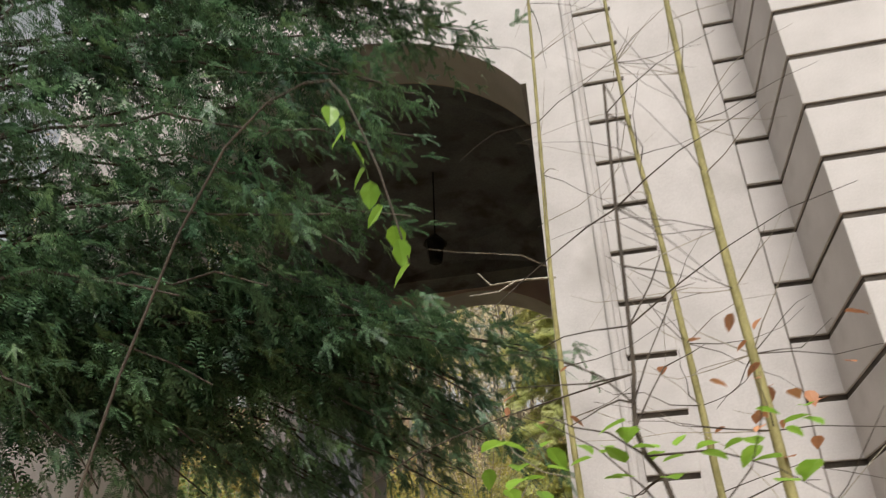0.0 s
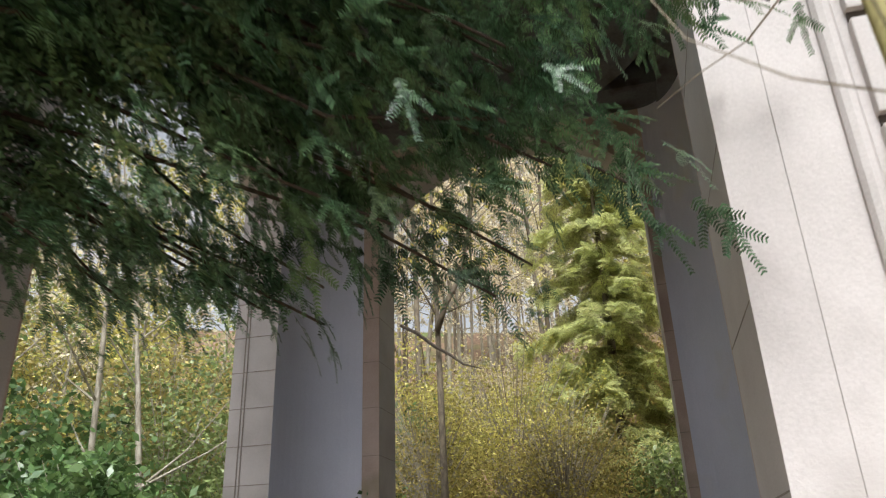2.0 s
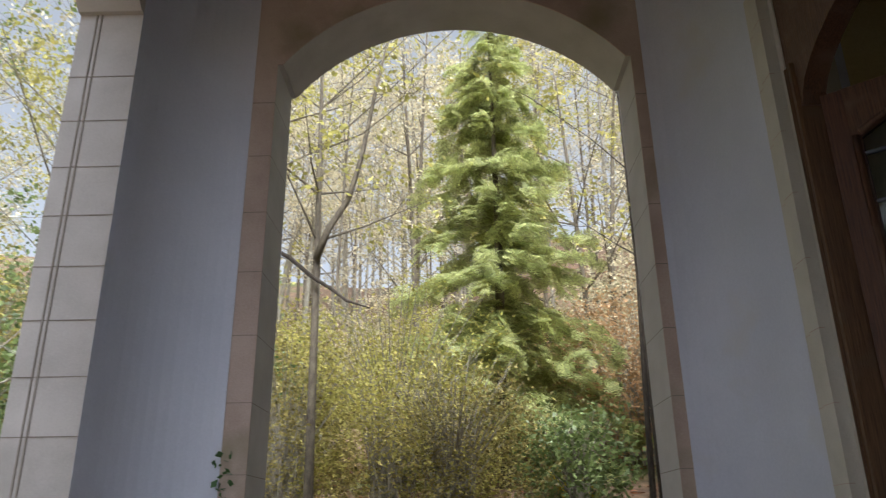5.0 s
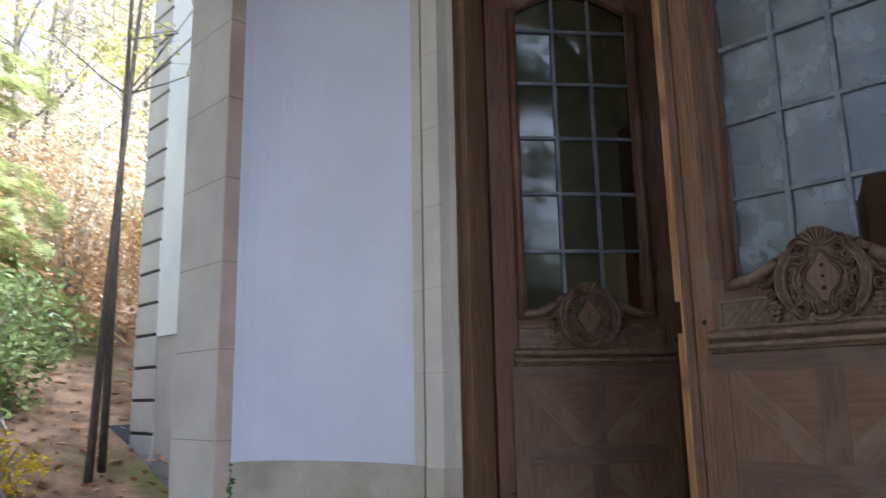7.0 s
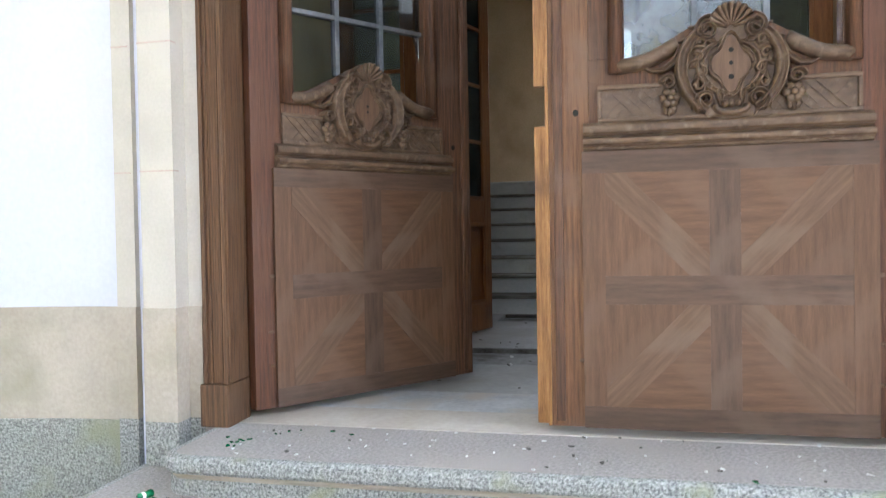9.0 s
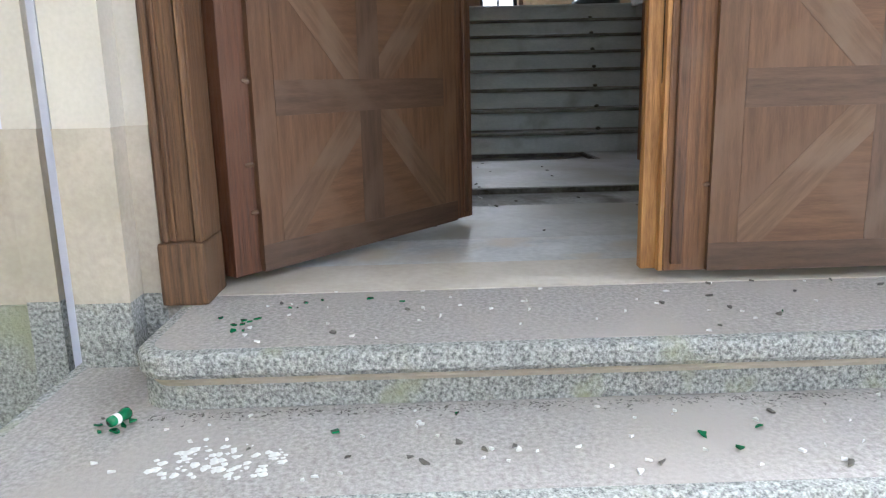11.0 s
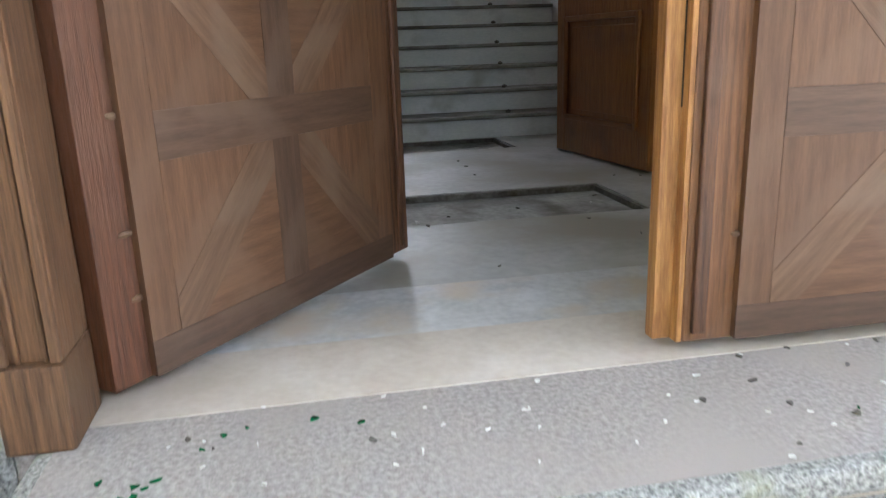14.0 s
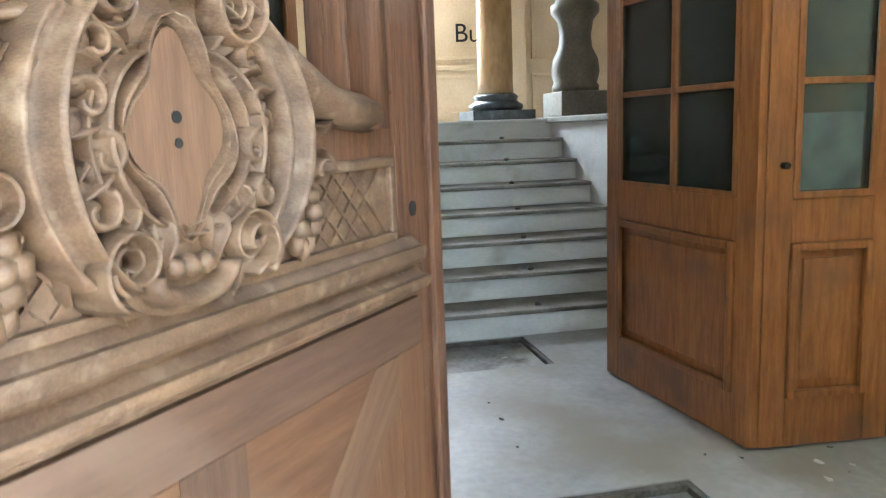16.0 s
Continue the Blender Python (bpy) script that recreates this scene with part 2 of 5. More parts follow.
LITTER = mat("brown_leaf_litter", (0.1, 0.06, 0.035), (0.3, 0.19, 0.11), 4, 0.95, 0.8, 45, stain=(0.1, 0.13, 0.03), stain_at=0.6, stain_scale=0.4)

# ---- mesh helpers ----


def mesh_of(name, bm, material):
    me = bpy.data.meshes.new(name)
    bm.to_mesh(me)
    bm.free()
    me.materials.append(material)
    return me


def part(name, bm, material, parent=None, label="", m=None, smooth=False):
    ob = new(name, mesh_of(name, bm, material) if isinstance(bm, bmesh.types.BMesh) else bm)
    if smooth:
        ob.data.polygons.foreach_set("use_smooth", [True] * len(ob.data.polygons))
    ob.parent = parent
    if m is not None:
        ob.matrix_basis = m
    return tagged(ob, label)


def thing(name, label, category, m=None, group="", kind=""):
    ob = new(name)
    if m is not None:
        ob.matrix_basis = m
    return tagged(ob, label, category, group, kind)


def structure(name, bm, material, label="", category=""):
    return tagged(part(name, bm, material), label, category, kind="structure")


def box(bm, x0, x1, y0, y1, z0, z1, bevel=0.0):
    r = bmesh.ops.create_cube(bm, size=1, matrix=Matrix.Translation(((x0 + x1) / 2, (y0 + y1) / 2, (z0 + z1) / 2)) @ Matrix.Diagonal((abs(x1 - x0), abs(y1 - y0), abs(z1 - z0), 1)))
    if bevel:
        edges = list({e for v in r["verts"] for e in v.link_edges})
        bmesh.ops.bevel(bm, geom=edges, offset=bevel, segments=2, affect="EDGES", profile=0.6)
    return bm


def boxes(*dims, bevel=0.0):
    bm = bmesh.new()
    for d in dims:
        box(bm, *d, bevel=bevel)
    return bm


def prism(pts, place, depth_a, depth_b, bm=None):
    """A slab from a plane outline. place(u, v, d) gives the world point."""
    bm = bm or bmesh.new()
    a = [bm.verts.new(place(u, v, depth_a)) for u, v in pts]
    b = [bm.verts.new(place(u, v, depth_b)) for u, v in pts]
    bm.faces.new(a)
    bm.faces.new(b[::-1])
    for i in range(len(pts)):
        j = (i + 1) % len(pts)
        bm.faces.new((a[i], b[i], b[j], a[j]))
    bmesh.ops.recalc_face_normals(bm, faces=bm.faces)
    return bm


def sweep(path, section, bm=None, closed=True):
    """Section points (a across, b up) carried along a level path of (x, y); across is to the path's left."""
    bm = bm or bmesh.new()
    rows = []
    for i, p in enumerate(path):
        q0, q1 = Vector(path[max(i - 1, 0)]), Vector(path[min(i + 1, len(path) - 1)])
        d = (q1 - q0).normalized()
        n = Vector((-d.y, d.x))
        rows.append([bm.verts.new((p[0] + n.x * a, p[1] + n.y * a, b)) for a, b in section])
    k = len(section)
    for r0, r1 in zip(rows, rows[1:]):
        for j in range(k if closed else k - 1):
            bm.faces.new((r0[j], r1[j], r1[(j + 1) % k], r0[(j + 1) % k]))
    if closed:
        bm.faces.new(rows[0])
        bm.faces.new(rows[-1][::-1])
    bmesh.ops.recalc_face_normals(bm, faces=bm.faces)
    return bm


def tube(pts, radii, sides=6, bm=None, flat=1.0):
    bm = bm or bmesh.new()
    pts = [Vector(p) for p in pts]
    rings = []
    up = Vector((0.31, 0.2, 0.93)).normalized()
    for i, p in enumerate(pts):
        d = (pts[min(i + 1, len(pts) - 1)] - pts[max(i - 1, 0)])
        d = d.normalized() if d.length > 1e-9 else Vector((0, 0, 1))
        s = d.cross(up)
        s = s.normalized() if s.length > 1e-4 else d.orthogonal().normalized()
        u = s.cross(d)
        r = float(radii[i] if isinstance(radii, (list, tuple)) else radii)
        rings.append([bm.verts.new(p + r * (math.cos(a) * s + flat * math.sin(a) * u)) for a in (2 * math.pi * j / sides for j in range(sides))])
    for r0, r1 in zip(rings, rings[1:]):
        for j in range(sides):
            bm.faces.new((r0[j], r0[(j + 1) % sides], r1[(j + 1) % sides], r1[j]))
    bm.faces.new(rings[0][::-1])
    bm.faces.new(rings[-1])
    return bm


def lathe(profile, sides=32, bm=None, at=(0, 0, 0)):
    bm = bm or bmesh.new()
    rings = [[bm.verts.new((at[0] + r * math.cos(2 * math.pi * j / sides), at[1] + r * math.sin(2 * math.pi * j / sides), at[2] + z)) for j in range(sides)] for r, z in profile]
    for r0, r1 in zip(rings, rings[1:]):
        for j in range(sides):
            bm.faces.new((r0[j], r0[(j + 1) % sides], r1[(j + 1) % sides], r1[j]))
    bm.faces.new(rings[0][::-1])
    bm.faces.new(rings[-1])
    return bm


def blob(bm, c, r, flat=(1, 1, 1), sub=1):
    v = bmesh.ops.create_icosphere(bm, subdivisions=sub, radius=1)["verts"]
    for p in v:
        n = 1 + 0.25 * noise.noise(p.co * 2.3 + Vector(c) * 9)
        p.co = Vector(c) + Vector((p.co.x * r * flat[0] * n, p.co.y * r * flat[1] * n, p.co.z * r * flat[2] * n))
    return bm


def quad_mesh(name, verts, material, tris=False):
    """verts: (n, 4, 3) corners of separate leaves."""
    n = len(verts)
    me = bpy.data.meshes.new(name)
    me.vertices.add(n * 4)
    me.vertices.foreach_set("co", np.ascontiguousarray(verts, dtype=np.float32).ravel())
    me.loops.add(n * 4)
    me.loops.foreach_set("vertex_index", np.arange(n * 4, dtype=np.int32))
    me.polygons.add(n)
    me.polygons.foreach_set("loop_start", np.arange(0, n * 4, 4, dtype=np.int32))
    me.update(calc_edges=True)
    me.materials.append(material)
    return me


def leaves(centres, size, rng, long=1.8, droop=0.0, vary=0.4):
    """Diamond leaves of random turn about the given centres, (n, 4, 3)."""
    n = len(centres)
    a = rng.normal(size=(n, 3))
    a[:, 2] = a[:, 2] * 0.7 - droop
    a /= np.linalg.norm(a, axis=1)[:, None]
    b = np.cross(a, rng.normal(size=(n, 3)))
    b /= np.linalg.norm(b, axis=1)[:, None]
    s = size * (1 + vary * rng.uniform(-1, 1, n))[:, None]
    c = np.asarray(centres)
    return np.stack([c - a * s * long / 2, c + b * s / 2 - a * s * 0.1, c + a * s * long / 2, c - b * s / 2 - a * s * 0.1], 1)


def spray_template(rng, length=0.3, pairs=15, needle=0.032, width=0.006, side=4):
    """One flat twig with needles on both sides and two side twigs; local x runs along it."""
    quads = []
    twigs = [((0, 0, 0), 0.0, length)]
    for k, (s, ang) in enumerate(((0.25, 0.75), (0.3, -0.75), (0.5, 0.7), (0.55, -0.7))[:side]):
        twigs.append(((s * length, 0, 0), ang, length * (0.5 - 0.1 * (k // 2))))
    for (ox, oy, oz), ang, ln in twigs:
        d = np.array((math.cos(ang), math.sin(ang), 0))
        sd = np.array((-d[1], d[0], 0))
        m = max(5, int(pairs * ln / length))
        for i in range(m):
            f = (i + 0.3) / m
            p = np.array((ox, oy, oz - 0.22 * f * f * ln)) + d * ln * f
            for sgn in (1, -1):
                nd = sd * sgn * 0.85 + d * 0.5 + np.array((0, 0, rng.uniform(-0.25, 0.1)))
                nd /= np.linalg.norm(nd)
                nl = needle * (1 - 0.45 * f) * rng.uniform(0.8, 1.2)
                w = np.cross(nd, (0, 0, 1))
                w = w / np.linalg.norm(w) * width / 2
                quads.append((p - w, p + w, p + nd * nl + w * 0.5, p + nd * nl - w * 0.5))
    return np.array(quads)


def place_sprays(template, bases, dirs, scales, rng):
    """Copies of a template at the bases, its x along dirs, hanging flat."""
    n = len(bases)
    x = dirs / np.linalg.norm(dirs, axis=1)[:, None]
    up = np.tile((0.0, 0.0, 1.0), (n, 1)) + rng.normal(scale=0.35, size=(n, 3))
    y = np.cross(up, x)
    y /= np.linalg.norm(y, axis=1)[:, None]
    z = np.cross(x, y)
    R = np.stack([x, y, z], 2) * scales[:, None, None]
    out = np.einsum("nij,qkj->nqki", R, template) + bases[:, None, None, :]
    return out.reshape(-1, 4, 3)

# ---- the porch: ground, steps, walls, arches, vault ----
CY = 0.1  # the door's middle line
AX, AW = -2.43, 1.69  # middle and half width of the side arches
SPRING, RISE = 4.93, 0.8


def rise_of(x, y):
    """Ground height."""
    z = -0.45 - 0.13 * max(0.0, -3.6 - y)
    z = max(z, -1.15)
    if y > 6:
        z += 0.36 * (y - 6) * min(1, max(0.75, (x + 9) / 9))
    if y > 18:
        z += 0.22 * (y - 18)
    if x < -9:
        z += 0.12 * (-9 - x)
    return z + 0.06 * noise.noise(Vector((x * 0.7, y * 0.7, 0)))


def ground_sheet():
    xs = sorted(set([i * 0.8 for i in range(-30, 31)] + [-900, -300, -120, -60, -38, 38, 60, 120, 300, 900]))
    ys = sorted(set([i * 0.8 for i in range(-22, 46)] + [-900, -300, -120, -60, -38, -24, 45, 60, 120, 300, 900]))
    bm = bmesh.new()
    g = [[bm.verts.new((x, y, rise_of(max(-40, min(x, 40)), max(-40, min(y, 45))))) for y in ys] for x in xs]
    for i in range(len(xs) - 1):
        for j in range(len(ys) - 1):
            if 0 < xs[i] and xs[i + 1] < 9 and -4 < ys[j] and ys[j + 1] < 9:
                continue
            bm.faces.new((g[i][j], g[i + 1][j], g[i + 1][j + 1], g[i][j + 1]))
    return bm


structure("ground", ground_sheet(), LITTER, "brown leaf litter over rising woodland ground", "ground")
structure("floor", boxes((-5.6, 0.0, -3.4, 3.5, -0.6, -0.4)), GRANITEDIRT, "dusty stone floor of the porch", "floor")


def rounded_plan(x_front, y0, y1, r, x_back):
    pts = []
    for cx, cy, a0 in ((x_front + r, y1 - r, 90), (x_front + r, y0 + r, 180)):
        pts += [(cx + r * math.cos(radians(a0 + 90 * i / 6)), cy + r * math.sin(radians(a0 + 90 * i / 6))) for i in range(7)]
    return [(x_back, y1), *pts, (x_back, y0)]


def stone_step(x_front, y0, y1, z_top, riser, r, x_back, nose, dirt_inset):
    st = thing("stone_step", "worn grey granite step with a rounded moss-stained nosing", "step", group="porch steps")
    path = rounded_plan(x_front, y0, y1, r, x_back)
    slab = prism(path, lambda u, v, d: (u, v, d), z_top - riser + 0.002, z_top - 0.012)
    for v in slab.verts:
        v.co.x += 0.032 if v.co.x < x_front + 0.3 else 0
        v.co.y += -0.032 if v.co.y > y1 - 0.001 else (0.032 if v.co.y < y0 + 0.001 else 0)
    part("riser", slab, GRANITE, st)
    nosing = sweep(path, [(0.05, z_top), (0.014, z_top), (0.004, z_top - 0.005), (0, z_top - 0.016), (0.001, z_top - 0.044), (0.008, z_top - 0.055), (0.028, z_top - 0.06), (0.05, z_top - 0.06)])
    for v in nosing.verts:
        v.co.z += 0.0025 * noise.noise(v.co * 14)
    part("nosing", nosing, GRANITE, st, "mossy rounded granite nosing", smooth=False)
    part("moss_line", sweep(path, [(0.08, z_top - 0.061), (0.0265, z_top - 0.061), (0.024, z_top - 0.068), (0.03, z_top - 0.078), (0.08, z_top - 0.078)]), PLINTH, st, "mossy groove under the nosing")
    inner = [(x, max(min(y, y1 - 0.035), y0 + 0.035)) for x, y in rounded_plan(x_front + 0.035, y0 + 0.035, y1 - 0.035, max(r - 0.03, 0.03), x_back)]
    part("tread", prism(inner, lambda u, v, d: (u, v, d), z_top - 0.03, z_top + 0.001), GRANITEDIRT, st, "dusty grey granite tread")
    return st


stone_step(-0.46, CY - 1.24, CY + 1.24, 0.0, 0.135, 0.09, -0.02, True, 0)
stone_step(-0.82, CY - 1.5, CY + 1.5, -0.135, 0.135, 0.2, -0.1, True, 0)
stone_step(-1.12, CY - 1.62, CY + 1.62, -0.27, 0.135, 0.25, -0.1, True, 0)


def arc(half, spring, rise, n=28):
    r = (half * half + rise * rise) / (2 * rise)
    a = math.asin(half / r)
    return [(r * math.sin(a - 2 * a * i / n), spring + rise - r + r * math.cos(a - 2 * a * i / n)) for i in range(n + 1)]


def arch_outline(u0, u1, z0, z1, mid, half, spring, rise, kink=0.05):
    top = [(mid + u, v) for u, v in arc(half - kink, spring, rise)]
    return [(u0, z0), (u0, z1), (u1, z1), (u1, z0), (mid + half, z0), (mid + half, spring), *top, (mid - half, spring), (mid - half, z0)]


def mirrored(y):
    return 2 * CY - y


for side, name, mid, half, spring, rise in ((1, "wall_north", AX, AW, SPRING, RISE), (-1, "wall_south", -2.45, 1.66, 4.78, 0.85)):
    def P(u, v, d, side=side):
        return (u, CY + side * d, v)
    structure(name, prism(arch_outline(-5.65, 1.08, -1.4, 7.2, mid, half, spring, rise), P, 2.75, 3.35), STONE, "pale sandstone porch wall with a wide segmental arch", "wall")
    # band of stone round the opening, inside
    band = arch_outline(mid - half - 0.26, mid + half + 0.26, -0.4, spring + rise + 0.32, mid, half, spring, rise)
    structure("trim_" + name[5:] + "_arch", prism(band, P, 2.735, 2.748), TANSTONE, "tan dressed stone border of the arch", "trim")
    # joints of the border
    bm = bmesh.new()
    for k in range(9):
        z = 0.02 + 0.56 * k
        for s in (-1, 1):
            xx = mid + s * half
            box(bm, xx + s * 0.001, xx + s * 0.26, CY + side * 2.731, CY + side * 2.736, z, z + 0.006)
            box(bm, xx - s * 0.001, xx + s * 0.002, CY + side * 2.75, CY + side * 3.34, z, z + 0.006)
    structure("trim_" + name[5:] + "_joints", bm, ROOFDARK)
    # roll mouldings up the outer jambs
    for s in (-1, 1):
        x0 = mid + s * (half + 0.42)
        bm = bmesh.new()
        tube([(x0, CY + side * 3.36, -0.9), (x0, CY + side * 3.36, 7.0)], 0.035, 10, bm)
        box(bm, x0 - 0.012 - s * 0.22, x0 + 0.012 - s * 0.22, CY + side * 3.345, CY + side * 3.356, -0.9, 6.2)
        structure("trim_" + name[5:] + "_roll", bm, STONE, "round stone moulding up the pier", "trim")

# west front: open arch between two piers
structure("wall_west", prism([(CY - 2.75, -1.4), (CY - 2.75, 7.2), (CY + 2.75, 7.2), (CY + 2.75, -1.4), (CY + 1.95, -1.4), *[(CY + u, v) for u, v in [(1.95, SPRING)] + arc(1.9, SPRING, RISE) + [(-1.95, SPRING)]], (CY - 1.95, -1.4)], lambda u, v, d: (d, u, v), -5.65, -5.1), STONE, "pale sandstone porch front with a wide arch", "wall")
bm = bmesh.new()
for s in (-1, 1):
    for k in range(11):
        box(bm, -5.652, -5.098, CY + s * 1.948 - 0.004, CY + s * 1.948 + 0.004, 0.1 + 0.42 * k, 0.107 + 0.42 * k)
    for x in (-5.5, -5.46):
        box(bm, x - 0.006, x + 0.006, CY + s * 1.948 - 0.005, CY + s * 1.948 + 0.005, -0.4, SPRING)
structure("trim_west_joints", bm, ROOFDARK)

# curved plaster corners, plinth and granite base
def corner_path(side, east):
    n = 14
    if east:
        pts = [(-0.635 + 0.535 * math.sin(math.pi / 2 * i / n), CY + side * (1.6 + 1.13 * math.cos(math.pi / 2 * i / n))) for i in range(n + 1)]
    else:
        pts = [(-4.33 - 0.77 * math.sin(math.pi / 2 * i / n), CY + side * (1.95 + 0.78 * math.cos(math.pi / 2 * i / n))) for i in range(n + 1)]
    return pts


def curved_slab(path, back, z0, z1, front=0.0, bm=None):
    """A wall skin along path, its back points given."""
    bm = bm or bmesh.new()
    nrm = []
    for i in range(len(path)):
        d = (Vector(path[min(i + 1, len(path) - 1)]) - Vector(path[max(i - 1, 0)])).normalized()
        n = Vector((-d.y, d.x))
        if n.dot(Vector(back) - Vector(path[i])) > 0:
            n = -n
        nrm.append(n)
    f = [(p[0] + n.x * front, p[1] + n.y * front) for p, n in zip(path, nrm)]
    b = [(p[0] - n.x * 0.12, p[1] - n.y * 0.12) for p, n in zip(path, nrm)]
    out = f + b[::-1]
    return prism(out, lambda u, v, d: (u, v, d), z0, z1, bm)


for side, tag in ((1, "north"), (-1, "south")):
    for east in (True, False):
        path, back = corner_path(side, east), (0.3, CY + side * 3.0) if east else (-5.6, CY + side * 3.0)
        w = "east" if east else "west"
        structure("wall_%s_%s_corner" % (tag, w), curved_slab(path, back, 0.45, 6.0), PLASTER, "white plaster corner curving round beside the door", "wall")
        structure("baseboard_%s_%s" % (tag, w), curved_slab(path, back, 0.02, 0.45, 0.012), PLINTH, "stained tan plinth with green moss", "plinth")
        structure("baseboard_granite_%s_%s" % (tag, w), curved_slab(path, back, -0.5, 0.02, 0.022), MOSSGRANITE, "mossy granite base course", "plinth")
    # fill between arch band and outside of the corners
    bm = boxes((-0.1, 0.5, *sorted((CY + side * 1.5, CY + side * 2.75)), -0.5, 6.0))
    structure("wall_east_" + tag, bm, PLASTER, "plastered wall beside the door", "wall")
    # stone door jamb in three steps
    jamb = [(-0.125, 1.60, 1.52), (-0.09, 1.52, 1.47), (-0.155, 1.47, 1.335), (-0.07, 1.335, 1.28)]
    for lo, hi, m in ((0.45, 4.6, JAMBSTONE), (0.03, 0.45, PLINTH), (-0.3, 0.03, GRANITE)):
        bm = bmesh.new()
        for x, ya, yb in jamb:
            e = 0.0 if lo > 0.4 else 0.006
            box(bm, x - e, 0.3, *sorted((CY + side * ya, CY + side * yb)), lo, hi)
        structure("trim_door_jamb_" + tag, bm, m, "stepped pale stone door surround", "trim")
    bm = bmesh.new()
    for k in range(8):
        z = 0.95 + 0.47 * k
        box(bm, -0.157, -0.12, *sorted((CY + side * 1.471, CY + side * 1.334)), z, z + 0.005)
        box(bm, -0.127, -0.1, *sorted((CY + side * 1.60, CY + side * 1.53)), z, z + 0.005)
    structure("trim_jamb_joints_" + tag, bm, TANSTONE)
    # moulded oak frame
    fr = thing("door_frame", "moulded weathered oak door frame post with a plain foot block", "door frame", group="door frame posts")
    bm = boxes((-0.075, 0.08, *sorted((CY + side * 1.28, CY + side * 1.168)), 0.16, 3.75), bevel=0.006)
    part("post", bm, FRAMEOAK, fr)
    for ya, yb, x in ((1.27, 1.255, -0.088), (1.245, 1.237, -0.083), (1.2, 1.192, -0.083), (1.188, 1.171, -0.09)):
        part("bead", boxes((x, -0.07, *sorted((CY + side * ya, CY + side * yb)), 0.16, 3.75), bevel=0.004), FRAMEOAK, fr)
    part("foot_block", boxes((-0.1, 0.08, *sorted((CY + side * 1.282, CY + side * 1.166)), 0.0, 0.16), bevel=0.008), FRAMEOAK, fr)

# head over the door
# takes the vault's colour, so the shade over the door is painted in
structure("wall_east_head", boxes((-0.1, 0.4, CY - 1.6, CY + 1.6, 4.45, 6.0)), VAULT, "wall over the door, darkened for overhead shade", "wall")
structure("trim_door_head", prism([(-1.28, 3.4), (-1.28, 4.45), (1.28, 4.45), (1.28, 3.4), (1.15, 3.4), *[(u, v) for u, v in [(1.15 * math.cos(math.pi * i / 16), 3.4 + 0.42 * math.sin(math.pi * i / 16)) for i in range(1, 16)]], (-1.15, 3.4)], lambda u, v, d: (d, CY + u, v), -0.06, 0.1), OAK, "dark carved oak head of the doorway", "trim")


# shallow vault with moulded rings
def vault():
    bm = bmesh.new()
    n, m = 14, 40
    rings = []
    for i in range(n + 1):
        f = i / n
        rings.append([bm.verts.new((AX + 2.3 * f * math.cos(2 * math.pi * j / m), CY + 2.75 * f * math.sin(2 * math.pi * j / m), 6.35 - 0.55 * f * f + (0.05 if i in (9, 11) else 0))) for j in range(m)])
    for a, b in zip(rings, rings[1:]):
        for j in range(m):
            try:
                bm.faces.new((a[j], b[j], b[(j + 1) % m], a[(j + 1) % m]))
            except ValueError:
                pass
    bmesh.ops.remove_doubles(bm, verts=bm.verts, dist=0.001)
    box(bm, -5.65, 1.08, CY - 3.35, CY + 3.35, 6.5, 6.7)
    box(bm, -5.6, -4.6, CY - 2.75, CY + 2.75, 5.75, 6.5)
    box(bm, -0.4, 1.0, CY - 2.75, CY + 2.75, 5.75, 6.5)
    for s in (-1, 1):
        box(bm, -4.6, -0.4, *sorted((CY + s * 2.2, CY + s * 2.75)), 5.78, 6.5)
    return bm


# random stains are on top of a colour darkened for shade
structure("ceiling", vault(), VAULT, "stained shallow porch vault, darkened for overhead shade", "ceiling")
structure("roof", boxes((-5.9, 1.3, CY - 3.6, CY + 3.6, 7.2, 7.5), (-5.8, 1.2, CY - 3.5, CY + 3.5, 7.0, 7.2)), ROOFDARK, "stone cornice and flat roof", "roof")

lamp = thing("hanging_lantern", "small black iron lantern hanging from the vault", "lantern", pose(AX, CY, 5.0))
part("rod", tube([(0, 0, 0.3), (0, 0, 1.35)], 0.012, 8), BLACKIRON, lamp)
part("cap", lathe([(0.02, 0.34), (0.05, 0.31), (0.16, 0.2), (0.17, 0.18)], 8), BLACKIRON, lamp)
part("body", lathe([(0.05, -0.12), (0.09, -0.1), (0.13, 0.18), (0.1, 0.18)], 8), BLACKIRON, lamp)

# ---- the house behind: rusticated corners ----
structure("wall_house_west", boxes((1.08, 1.5, 3.45, 8.7, -1.4, 9.0), (1.08, 1.5, -3.95, -3.25, -1.4, 9.0)), STONE, "pale smooth house wall", "wall")
structure("wall_house_south", boxes((1.5, 9.5, -3.95, -3.5, -1.4, 9.0)), STONE, "pale smooth house wall", "wall")
structure("wall_house_far", boxes((9.2, 9.5, -3.5, 8.7, -1.4, 9.0), (1.5, 9.2, 8.4, 8.7, -1.4, 9.0)), STONE, "pale smooth house wall", "wall")
structure("roof_house", boxes((1.08, 9.5, -3.95, 8.7, 9.0, 9.3)), ROOFDARK, "flat house roof", "roof")
PITCH, FIRST = 0.418, -0.806
block_meshes = {}


